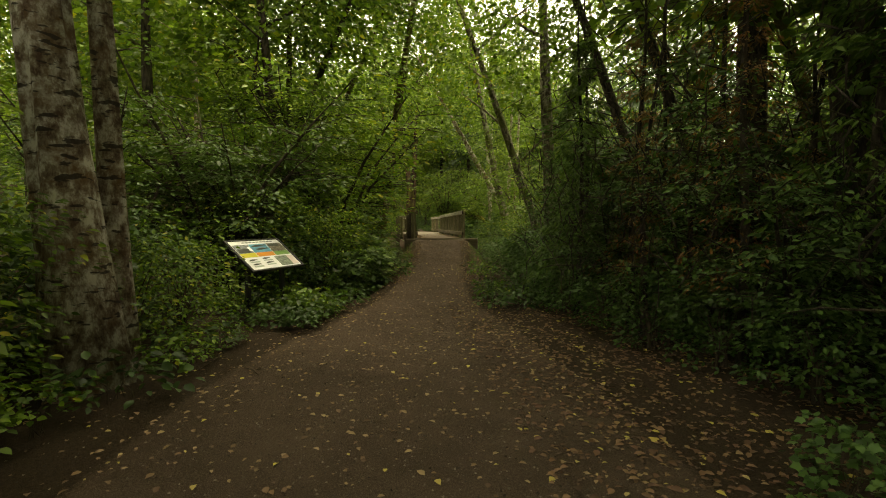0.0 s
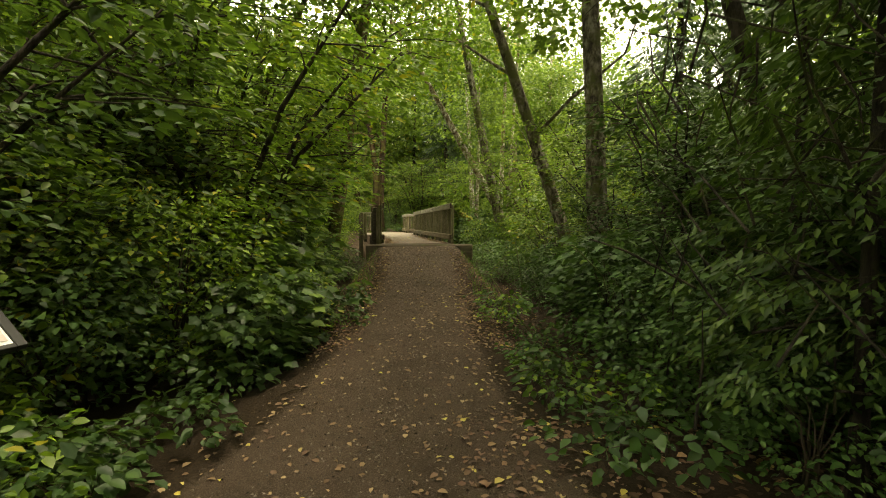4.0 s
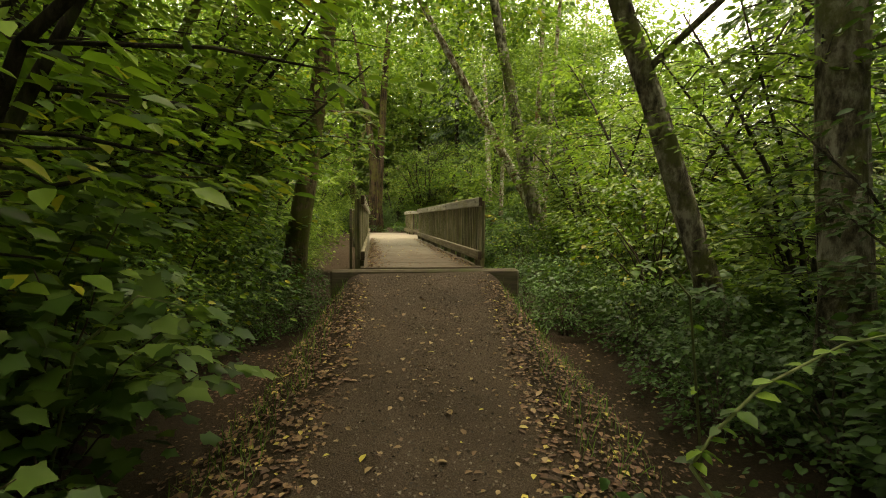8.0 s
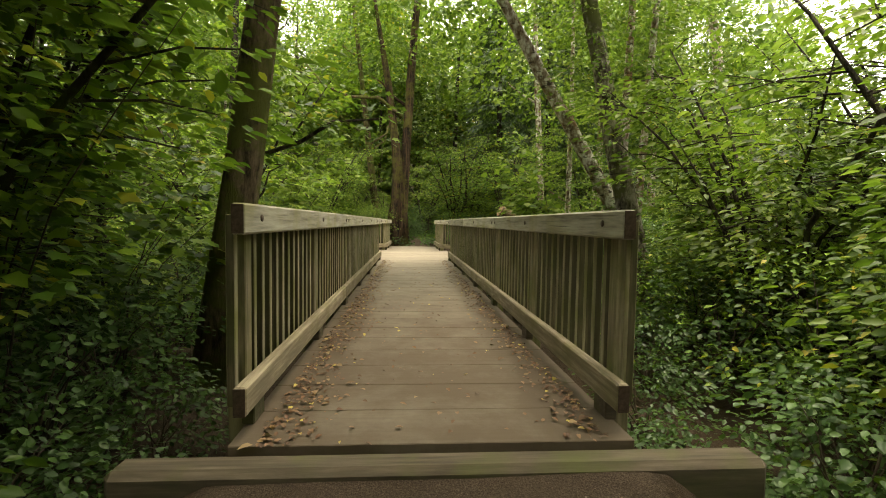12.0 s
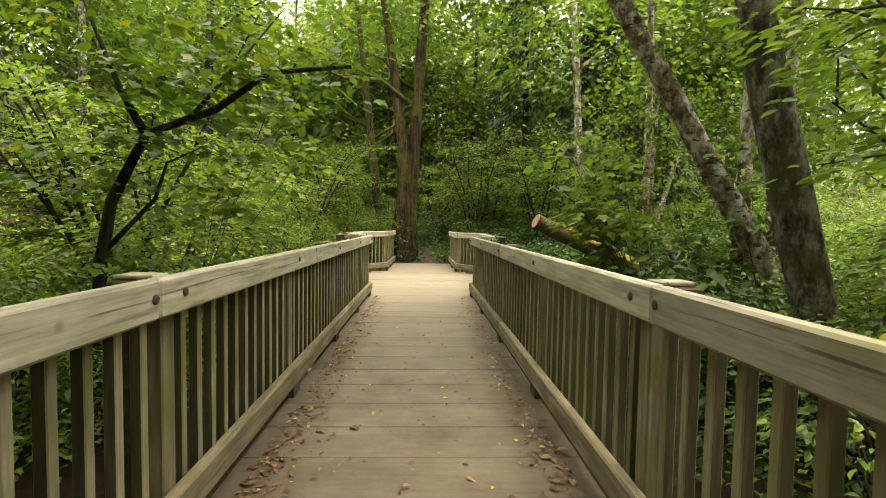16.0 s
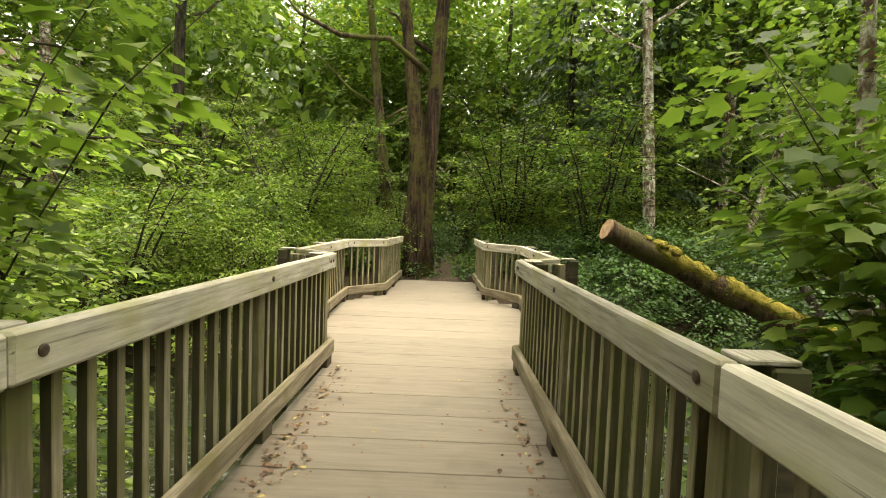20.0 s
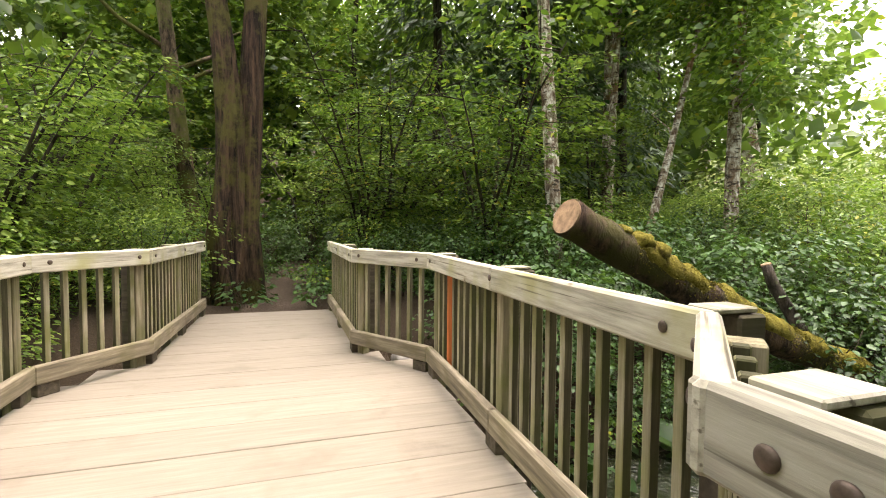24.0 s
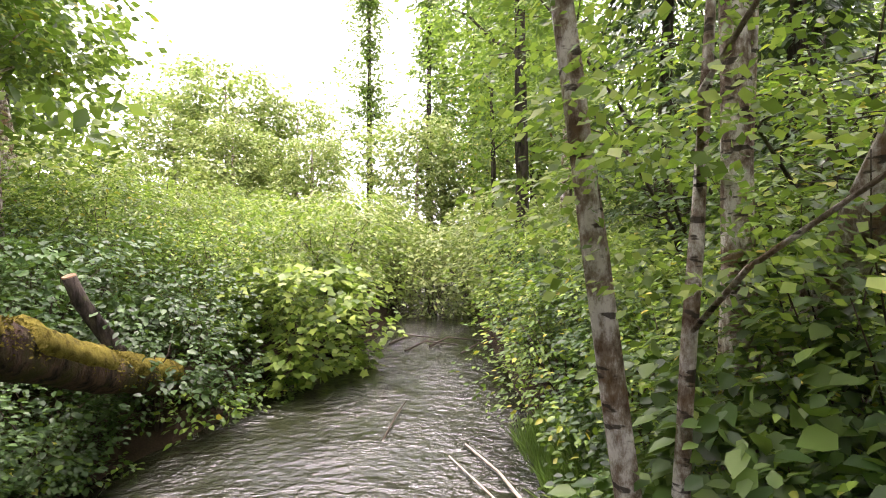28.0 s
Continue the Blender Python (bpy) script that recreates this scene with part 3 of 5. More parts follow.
def build_substructure():
    for x in (0.85, 1.615, 2.38):
        part("girder", timber("girder", (0.2, Y1 - Y0, 0.4), SILLWOOD, 0.01), bridge, m=pose(x, 0.5 * (Y0 + Y1), 1.395 - 0.055 - 0.2))
        part("girder", timber("girder", (0.2, YE - Y1 - 0.02, 0.4), SILLWOOD, 0.01), bridge, m=pose(x, 0.5 * (YE + Y1), 1.395 - 0.055 - 0.2))
    for x in (0.22, 2.94):
        part("girder", timber("girder", (0.18, 2.9, 0.3), SILLWOOD, 0.01), bridge, m=pose(x, 29.0, 1.395 - 0.055 - 0.15))
    for y in (21.0, 25.6, 32.3):
        for x in (0.95, 2.28):
            zb = gz(x, y) - 0.3
            part("pile", timber("pile", (0.26, 0.26, round(0.9 - zb, 2)), SILLWOOD, 0.02), bridge, m=pose(x, y, (0.9 + zb) / 2))


build_substructure()

# the sill timber that holds back the path's end
sill = tagged(new("sill_beam", box_mesh("sill_beam", 2.80, 0.16, 0.42, SILLWOOD, 0.03)), "dark mossy timber sill beam across the end of the dirt path", "beam")
sill.matrix_basis = pose(1.67, 16.62, 1.376 - 0.21)


# ---- plants: prototypes ----
def clusters(rng, n, radius, height, low=0.15, shell=0.55, top=1.0):
    """Places of leaf sprays in a rounded, uneven mass."""
    a = rng.uniform(0, 2 * np.pi, n)
    h = rng.uniform(low, top, n)
    prof = np.sqrt(np.clip(1 - ((h - 0.55) / 0.62) ** 2, 0.05, 1))
    lob = 1 + 0.22 * np.sin(3 * a + 5 * h) + 0.15 * np.sin(5 * a - 3 * h + 1)
    r = radius * prof * lob * (shell + (1 - shell) * rng.random(n)) ** 0.7
    return np.stack([r * np.cos(a), r * np.sin(a), h * height], 1)


def sprays(rng, centres, per, spread, size, shape, flat=0.65, droop=0.25, thin=0.45):
    """Each spray is a roughly level fan of leaves round its centre."""
    n = len(centres) * per
    c = np.repeat(centres, per, 0)
    a = rng.uniform(0, 2 * np.pi, n)
    r = spread * np.sqrt(rng.random(n))
    off = np.stack([r * np.cos(a), r * np.sin(a), rng.normal(0, spread * thin * 0.6, n) - 0.25 * r], 1)
    way = np.stack([np.cos(a), np.sin(a), rng.normal(0, 0.25, n)], 1)
    out = c.copy()
    out[:, 2] = 0
    nn = np.linalg.norm(out, axis=1, keepdims=True) + 1e-6
    way = way + 0.8 * out / nn
    return leaves(c + off, way, size * rng.uniform(0.6, 1.25, n), rng, shape, flat, droop)


def stem_mesh(name, rng, count, radius, height, thick, mat):
    parts = []
    for k in range(count):
        a, r, h = rng.uniform(0, 2 * np.pi), radius * rng.uniform(0.3, 0.85), height * rng.uniform(0.6, 0.95)
        pts = [(0.12 * np.cos(a), 0.12 * np.sin(a), -0.15)]
        for t in (0.25, 0.5, 0.75, 1.0):
            w = t ** 1.6
            pts.append((r * w * np.cos(a) + rng.normal(0, 0.04), r * w * np.sin(a) + rng.normal(0, 0.04), h * (t - 0.12 * t * t)))
        parts.append(tube(pts, [thick, thick * 0.85, thick * 0.65, thick * 0.45, thick * 0.2], 5, k))
    return from_arrays(name, *join(parts), mat, True)


def proto(name, label, category, seed, radius, height, n, per, spread, size, shape, leafmat, stems=7, thick=0.018, low=0.12, shell=0.5, flat=0.65, droop=0.25):
    """A shrub or herb prototype: the meshes of its stems and leaves."""
    rng = np.random.default_rng(seed)
    cs = clusters(rng, n, radius, height, low, shell)
    lm = leaf_mesh(name + "_leaves", leafmat, [sprays(rng, cs, per, spread, size, shape, flat, droop)])
    sm = stem_mesh(name + "_stems", rng, stems, radius, height, thick, STEM)
    return dict(name=name, label=label, category=category, leaves=lm, stems=sm, radius=radius, height=height)


def plant(p, x, y, scale=1.0, turn=0.0, z=None, group="", squash=1.0, sink=0.0):
    """Sets one plant on the ground, with its stems and its leaves."""
    base = tagged(new(p["name"]), p["label"], p["category"], group)
    base.matrix_basis = pose(x, y, (gz(x, y) if z is None else z) - sink, 0, 0, turn) @ Matrix.Diagonal((scale, scale, scale * squash, 1))
    part("stem", p["stems"], base, kind="stuff")
    part("leaves", p["leaves"], base, kind="stuff")
    return base


SHRUBS = [proto("shrub", "dense shade-green salmonberry shrub with toothed leaves", "shrub", 10 + k, 1.0, 1.7, 115, 11, 0.26, 0.105, OVATE, LEAF_DEEP, 9) for k in range(4)]
MAPLES = [proto("maple_shrub", "broad-leaved young maple shrub beside the path", "shrub", 20 + k, 0.95, 1.8, 70, 7, 0.26, 0.19, LOBED, LEAF_DEEP, 8) for k in range(3)]
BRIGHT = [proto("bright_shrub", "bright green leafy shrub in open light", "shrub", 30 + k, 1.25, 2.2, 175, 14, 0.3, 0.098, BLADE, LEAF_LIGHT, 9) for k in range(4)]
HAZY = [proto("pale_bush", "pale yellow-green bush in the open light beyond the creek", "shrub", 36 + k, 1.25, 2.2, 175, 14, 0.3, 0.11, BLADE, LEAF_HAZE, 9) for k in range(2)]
MIDS = [proto("thicket_shrub", "tangled mid-green thicket shrub", "shrub", 40 + k, 1.2, 2.3, 140, 14, 0.3, 0.096, BLADE, LEAF, 10) for k in range(4)]
HERBS = [proto("low_plant", "low broad-leaved woodland plant at the path edge", "plant", 50 + k, 0.38, 0.42, 20, 6, 0.12, 0.10, OVATE, LEAF_DEEP, 5, 0.005, 0.3) for k in range(3)]
HERBS += [proto("low_plant", "low nettle-like woodland plant at the path edge", "plant", 55 + k, 0.34, 0.5, 24, 6, 0.11, 0.075, OVATE, LEAF, 6, 0.005, 0.25) for k in range(2)]


def vine_maple(seed, mat=None):
    """A tall multi-stemmed understorey maple with level layers of leaves."""
    rng = np.random.default_rng(seed)
    stems, cs = [], []
    for k in range(6):
        a = rng.uniform(0, 2 * np.pi)
        reach, h = rng.uniform(0.9, 2.3), rng.uniform(2.8, 4.6)
        pts = [(reach * (t ** 1.7) * np.cos(a) + rng.normal(0, 0.05), reach * (t ** 1.7) * np.sin(a) + rng.normal(0, 0.05), h * t - 0.2 * (t == 0)) for t in (0, 0.2, 0.4, 0.6, 0.8, 1.0)]
        stems.append(tube(pts, [0.05, 0.042, 0.034, 0.026, 0.017, 0.008], 6, k))
        for q in range(17):
            t = rng.uniform(0.25, 1.0)
            i = min(4, int(t * 5))
            p = np.array(pts[i]) * (1 - (t * 5 - i)) + np.array(pts[i + 1]) * (t * 5 - i)
            b = rng.uniform(0, 2 * np.pi)
            ln = rng.uniform(0.3, 1.2)
            tip = p + np.array((np.cos(b) * ln, np.sin(b) * ln, rng.uniform(-0.1, 0.25)))
            stems.append(tube([tuple(p), tuple((p + tip) / 2 + np.array((0, 0, 0.05))), tuple(tip)], [0.011, 0.008, 0.004], 4, q, cap=False))
            for e in (0.45, 0.75, 1.0):
                cs.append(p + (tip - p) * e)
    cs = np.array(cs)
    lm = leaf_mesh("vine_maple_leaves", mat or LEAF, [sprays(rng, cs, 13, 0.34, 0.112, BLADE, 0.7, 0.2, 0.2)])
    return dict(name="vine_maple", label="arching vine maple with level layers of green leaves", category="tree", leaves=lm,
                stems=from_arrays("vine_maple_stems", *join(stems), BARK_DARK, True), radius=2.2, height=4.5)


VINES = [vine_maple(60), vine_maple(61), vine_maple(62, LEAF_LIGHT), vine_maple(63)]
# Darker copies of the same maple, shade put into the leaf colour.
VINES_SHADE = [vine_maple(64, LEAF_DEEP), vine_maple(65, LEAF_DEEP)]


def crown_mesh(seed, radius, height, n, per, size, mat, spread=0.55, flat=0.4):
    rng = np.random.default_rng(seed)
    cs = clusters(rng, n, radius, height, 0.02, 0.35)
    return leaf_mesh("crown", mat, [sprays(rng, cs, per, spread, size, DIAMOND, flat, 0.3, 0.35)])


CROWNS = [crown_mesh(70 + k, 2.9, 6.5, 210, 17, 0.2, LEAF if k % 2 else LEAF_FAR) for k in range(4)]
SPARSE = [crown_mesh(76 + k, 2.0, 5.0, 110, 13, 0.15, LEAF_FAR, 0.5) for k in range(2)]
LIGHTC = [crown_mesh(80 + k, 2.6, 5.5, 190, 16, 0.17, LEAF_LIGHT) for k in range(2)]


def column_mesh(seed, height=17.0, radius=2.1):
    """The narrow, broken foliage along a tall cottonwood's stem."""
    rng = np.random.default_rng(seed)
    n = 230
    h = rng.uniform(0.0, 1.0, n)
    lump = 0.5 + 0.6 * np.sin(h * 21 + seed) * np.sin(h * 8 + 2)
    a = rng.uniform(0, 2 * np.pi, n)
    r = radius * (1.1 - 0.6 * h) * lump * np.sqrt(rng.random(n)) * 1.5
    cs = np.stack([r * np.cos(a), r * np.sin(a), h * height], 1)
    return leaf_mesh("crown", LEAF_FAR, [sprays(rng, cs, 15, 0.6, 0.27, DIAMOND, 0.0, 0.35, 0.4)])


COLUMNS = [column_mesh(84), column_mesh(85)]
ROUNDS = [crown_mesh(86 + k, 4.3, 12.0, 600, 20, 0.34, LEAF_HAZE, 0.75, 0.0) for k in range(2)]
TUFTS = [crown_mesh(88 + k, 0.9, 1.1, 30, 14, 0.13, (LEAF_FAR, LEAF)[k], 0.42, 0.1) for k in range(2)]


def conifer_mesh(seed, height=14.0, reach=2.6, mat=None, size=0.27, m=44):
    """Whorls of drooping boughs with flat sprays."""
    rng = np.random.default_rng(seed)
    P, W = [], []
    h = 1.2
    while h < height:
        r = reach * (1 - h / height) ** 0.7
        for k in range(7):
            a = rng.uniform(0, 2 * np.pi)
            t = rng.random(m) ** 0.7
            side = rng.normal(0, 0.16, m) * (1.2 - t)
            P.append(np.stack([r * t * np.cos(a) - side * np.sin(a), r * t * np.sin(a) + side * np.cos(a), h - 0.35 * r * t ** 2 + rng.normal(0, 0.05, m)], 1))
            W.append(np.stack([np.cos(a) + rng.normal(0, 0.6, m), np.sin(a) + rng.normal(0, 0.6, m), np.full(m, -0.4)], 1))
        h += 0.42
    P, W = np.concatenate(P), np.concatenate(W)
    return leaf_mesh("crown", mat or LEAF_CONIFER, [leaves(P, W, size * rng.uniform(0.6, 1.2, len(P)), rng, LANCE, 0.6, 0.3)])


CONIFERS = [conifer_mesh(90), conifer_mesh(91, 11.0, 2.2)]


def tree(x, y, lean=(0.0, 0.0), r=0.15, height=15.0, bark=None, crowns=(), label="", bend=0.25, seed=1, limbs=4, flare=1.35, forks=(), name="tree", group="", tufts=False):
    """A tapered trunk with limbs and crowns. lean: sideways metres per metre of height."""
    rng = np.random.default_rng(seed)
    z0 = gz(x, y)
    t = tagged(new(name), label, "tree", group)
    t.matrix_basis = pose(x, y, z0)
    n = 13
    pts, rad = [], []
    for k in range(n):
        s = k / (n - 1)
        h = height * s
        w = bend * np.sin(s * 5 + seed) * s
        pts.append((lean[0] * h + w * 0.6, lean[1] * h + w * 0.4 * np.cos(seed), h - (0.3 if k == 0 else 0)))
        rad.append(r * (flare if k == 0 else 1.0) * (1 - 0.8 * s ** 1.2))
    part("trunk", from_arrays("trunk", *tube(pts, rad, 16, seed, 0.075), bark, True), t)

    def on(h):
        s = np.clip(h / height, 0, 0.999) * (n - 1)
        i = int(s)
        return np.array(pts[i]) * (1 - (s - i)) + np.array(pts[i + 1]) * (s - i)

    for k in range(limbs):
        h = height * rng.uniform(0.28, 0.8)
        a = rng.uniform(0, 2 * np.pi)
        ln = rng.uniform(1.4, 3.2) * (0.55 if tufts else 1.0)
        p = on(h)
        lp = [tuple(p), tuple(p + np.array((np.cos(a) * ln * 0.4, np.sin(a) * ln * 0.4, ln * 0.25))), tuple(p + np.array((np.cos(a + 0.3) * ln * 0.75, np.sin(a + 0.3) * ln * 0.75, ln * 0.55))),
              tuple(p + np.array((np.cos(a) * ln, np.sin(a) * ln, ln * 0.75)))]
        lr = min(r * 0.3, 0.028) if tufts else r * 0.3
        part("limb", from_arrays("limb", *tube(lp, [lr, lr * 0.8, lr * 0.5, lr * 0.2], 6, k), bark, True), t)
        if tufts:
            for q in (2, 3):
                part("crown", TUFTS[(k + seed) % 2], t, kind="stuff", m=pose(lp[q][0], lp[q][1], lp[q][2] - 0.6, 0, 0, 77 * k) @ Matrix.Scale(float(rng.uniform(0.9, 1.5)), 4))
    for me, h, sc in crowns:
        p = on(h)
        part("crown", me, t, kind="stuff", m=pose(*p, 0, 0, rng.uniform(0, 360)) @ Matrix.Scale(sc, 4))
    return t


def tree_on(low, up, r, height, bark, crowns, label, **kw):
    """A tree whose trunk passes through two known points."""
    d = [(up[i] - low[i]) / (up[2] - low[2]) for i in (0, 1)]
    x, y = low[0], low[1]
    for _ in range(3):
        z = gz(x, y)
        x, y = low[0] - d[0] * (low[2] - z), low[1] - d[1] * (low[2] - z)
    return tree(x, y, d, r, height, bark, crowns, label, **kw)


# ---- the trees that stand out ----
C0, C1, C2, C3 = CROWNS
S0, S1 = SPARSE
L0, L1 = LIGHTC
AL = "slender alder with mottled grey bark and light foliage"
DK = "dark-barked forest tree with leafy crown"
tree_on((-3.18, 3.41, 0.62), (-3.56, 3.61, 3.7), 0.29, 16, BARK_ALDER, [(C0, 5.5, 1.1), (C2, 9, 1.1)], "stout pale alder trunk with dark bark scars beside the path", bend=0.05, seed=3)
tree_on((-3.10, 3.92, 0.75), (-3.29, 4.09, 3.9), 0.145, 13, BARK_ALDER, [(C1, 6, 0.9)], "thin pale alder growing against a stouter one", bend=0.05, seed=4)
tree_on((5.48, 5.29, 0.32), (5.56, 5.5, 4.77), 0.25, 15, BARK_DARK, [(C3, 4.5, 1.1), (C1, 8, 1.1)], DK, seed=5)
tree_on((5.12, 3.03, 0.76), (4.98, 3.2, 3.85), 0.26, 15, BARK_DARK, [(C2, 4.5, 1.0), (C0, 8, 1.1)], DK, seed=6, bend=0.1)
tree_on((5.01, 15.18, 1.7), (4.06, 15.46, 4.66), 0.17, 13, BARK_MOTTLED, [(C1, 6.2, 0.9)], "dark leaning alder beside the path", seed=7, bend=0.3)
tree_on((4.80, 13.11, 2.25), (4.77, 13.19, 3.73), 0.21, 15, BARK_MOTTLED, [(C2, 5.5, 1.0)], DK, seed=8, bend=0.1)
tree_on((-0.64, 20.75, 2.76), (-0.47, 20.72, 3.88), 0.25, 16, BARK_MOSS, [(C0, 6.5, 1.0), (C3, 9, 1.2)], "stout mossy brown maple trunk close to the bridge", seed=9, bend=0.1)
big = tree_on((1.17, 35.75, 2.91), (1.4, 35.9, 7.36), 0.25, 17, BARK_OLD, [(C2, 8.0, 1.2), (C0, 10, 1.2)], "old twin-stemmed maple with furrowed red-brown mossy bark", seed=10, bend=0.25, flare=1.8)
part("second_stem", from_arrays("second_stem", *tube([(-0.14, -0.1, -0.3), (-0.20, -0.16, 0.5), (-0.24, -0.16, 1.2), (-0.20, -0.14, 2.2), (-0.17, -0.14, 3.2), (-0.26, -0.08, 4.3), (-0.62, 0, 7), (-1.3, 0.1, 11)], [0.42, 0.30, 0.25, 0.22, 0.2, 0.18, 0.14, 0.05], 20, 2, 0.2), BARK_OLD, True), big)
part("limb", from_arrays("limb", *tube([(0.0, 0, 5.6), (-1.0, -0.4, 6.3), (-2.2, -0.8, 6.2), (-3.2, -1.1, 6.6), (-3.9, -1.3, 7.4)], [0.09, 0.075, 0.06, 0.045, 0.02], 8, 3), BARK_MOSS, True), big, "crooked mossy limb")
tree_on((-0.48, 38.59, 5.15), (-0.92, 38.78, 8.59), 0.19, 15, BARK_MOSS, [(C1, 8, 1.0)], "leaning trunk coated in yellow-brown moss", seed=11, bend=0.15)
# its broad lower crown is added above the view to shade the log's bushes
tree_on((7.25, 35.48, 3.61), (7.06, 35.68, 7.44), 0.17, 17, BARK_ALDER, [(S0, 8.5, 1.2), (C0, 6.0, 1.35)], AL, seed=12, bend=0.15, limbs=2)
tree_on((11.22, 38.98, 3.8), (11.38, 39.2, 8.46), 0.19, 17, BARK_ALDER, [(S1, 9, 1.2)], AL, seed=13, bend=0.15, limbs=6, tufts=True)
tree_on((10.13, 35.94, 2.39), (11.83, 36.15, 7.78), 0.10, 12, BARK_ALDER, [(S0, 6, 1.0), (L0, 8, 0.7)], "thin leaning alder over the thicket", seed=14, bend=0.3, limbs=8, tufts=True)
tree_on((5.76, 23.32, 1.92), (5.14, 23.51, 4.99), 0.21, 15, BARK_MOTTLED, [(L1, 4.2, 0.5), (C1, 7.5, 1.0)], "dark mottled alder with leafy sprouts near the bridge", seed=16, bend=0.15, limbs=0)
tree_on((6.47, 24.7, 1.84), (4.4, 24.96, 5.45), 0.17, 13, BARK_ALDER, [(C3, 7.5, 0.9)], "pale alder leaning far over", seed=17, bend=0.1, limbs=0)
tree_on((5.53, 26.71, 2.3), (5.62, 26.94, 4.1), 0.085, 12, BARK_ALDER, [(S1, 5.5, 0.9)], "slim white-mottled alder leaning at the creek bank", seed=19, bend=0.12, limbs=0)
tree_on((5.36, 26.33, 1.5), (5.41, 26.26, 3.2), 0.055, 6, BARK_ALDER, [(L1, 2.8, 0.45)], "slim pale sapling on the creek bank", seed=20, bend=0.08, limbs=2)
tree_on((6.31, 25.35, 2.34), (6.4, 25.4, 4.39), 0.12, 14, BARK_ALDER, [(S0, 6, 1.0)], AL, seed=21, bend=0.1, limbs=0)
tree_on((6.64, 25.15, 2.4), (6.72, 25.05, 4.53), 0.10, 14, BARK_ALDER, [(S1, 6.5, 1.0)], AL, seed=22, bend=0.1, limbs=0)
tree_on((12.38, 35.55, 4.2), (12.51, 35.62, 8.07), 0.19, 14, BARK_ALDER, [(L0, 6, 0.9)], AL, seed=23, bend=0.2, limbs=8, tufts=True)
tree_on((10.85, 38.38, 3.54), (11.02, 38.44, 7.72), 0.14, 16, BARK_ALDER, [(S0, 9, 1.1)], AL, seed=24, limbs=6, tufts=True)
tree_on((19.9, 41.7, 7.8), (19.1, 42.1, 14.5), 0.42, 22, BARK_ALDER, [(S0, 9, 1.8), (S1, 13, 1.8)], "tall spreading cottonwood with light foliage", seed=25, limbs=9, tufts=True)
for k, (x, y, h) in enumerate([(39.6, 30.8, 25), (38.2, 26.3, 26), (37.9, 23.0, 27), (37.7, 20.6, 26), (36.6, 18.9, 27), (34, 17.2, 24), (42, 25.0, 25), (41, 21.6, 27), (40, 17.5, 25)]):
    tree(x, y, (0.01, 0), 0.27, h, BARK_DARK, [(COLUMNS[k % 2], h * 0.28, h / 25), (COLUMNS[(k + 1) % 2], h * 0.2, h / 27)], "tall slender cottonwood against the white sky", seed=30 + k, limbs=3, tufts=True, group="cottonwoods beyond the creek")
for k, (x, y, s) in enumerate([(36.5, 40.2, 0.95), (39.5, 45.0, 0.85), (38.5, 36.0, 0.8), (34.5, 27.3, 0.8), (31.5, 33.5, 0.5), (32, 38.2, 0.55), (34, 23.5, 0.6)]):
    tree(x, y, (0.0, 0), 0.2, 12 * s, BARK_ALDER, [(ROUNDS[k % 2], 0.6, s)], "rounded pale yellow-green tree beyond the creek bend", seed=45 + k, limbs=0, group="pale trees beyond the creek")

for k, (x, y) in enumerate([(-3, 50), (2, 49), (6.5, 50), (10.5, 47), (14.5, 48), (18.5, 45), (4.5, 47)]):
    tree(x, y, (0, 0), 0.2, 16, BARK_DARK, [(CROWNS[k % 4], 1.0, 1.5), (CROWNS[(k + 1) % 4], 6.5, 1.6)], "leafy tree deep in the wood", seed=400 + k, limbs=0, group="trees deep in the wood")

# the dark conifers behind the fallen log
for k, (x, y, h) in enumerate([(8.6, 39.5, 1.2), (10.3, 41.5, 1.3), (6.4, 41.0, 1.15), (13.0, 40.5, 1.1)]):
    tree(x, y, (0, 0), 0.2, 15 * h * 0.9, BARK_DARK, [(CONIFERS[k % 2], 0.6, h)], "dark drooping conifer in the shade of the wood", seed=50 + k, limbs=0, group="conifers behind the log")

# the dark wood behind the south bank
for k, (x, y, h) in enumerate([(11.6, 20.4, 1.1), (13.6, 18.2, 1.2), (14.6, 21.4, 1.0)]):
    tree(x, y, (0, 0), 0.2, 13.5 * h, BARK_DARK, [(CONIFERS[k % 2], 0.6, h)], "dark drooping conifer in the shade of the wood", seed=56 + k, limbs=0, group="conifers on the south bank")

# the young cedars with dead foliage where the walk begins
DEADC = conifer_mesh(95, 5.0, 1.0, LEAF_DEAD, 0.09, 22)
GREENC = conifer_mesh(96, 6.0, 1.4, LEAF_SALMON, 0.13, 46)


def twig_tangle(seed, count=60, radius=1.1, height=5.0):
    """Bare hanging and upright twigs of a shaded thicket."""
    r = np.random.default_rng(seed)
    out = []
    for k in range(count):
        a, d, z = r.uniform(0, 2 * np.pi), radius * np.sqrt(r.random()), r.uniform(0.4, height)
        p = np.array((d * np.cos(a), d * np.sin(a), z))
        q = p + np.array((r.normal(0, 0.35), r.normal(0, 0.35), r.uniform(-0.7, 0.8)))
        m = (p + q) / 2 + r.normal(0, 0.07, 3)
        out.append(tube([tuple(p), tuple(m), tuple(q)], [0.010, 0.007, 0.003], 4, k, cap=False))
    return from_arrays("twig", *join(out), BARK_DARK, True)


TWIGS = [twig_tangle(1), twig_tangle(2, 80, 1.3, 4.0)]
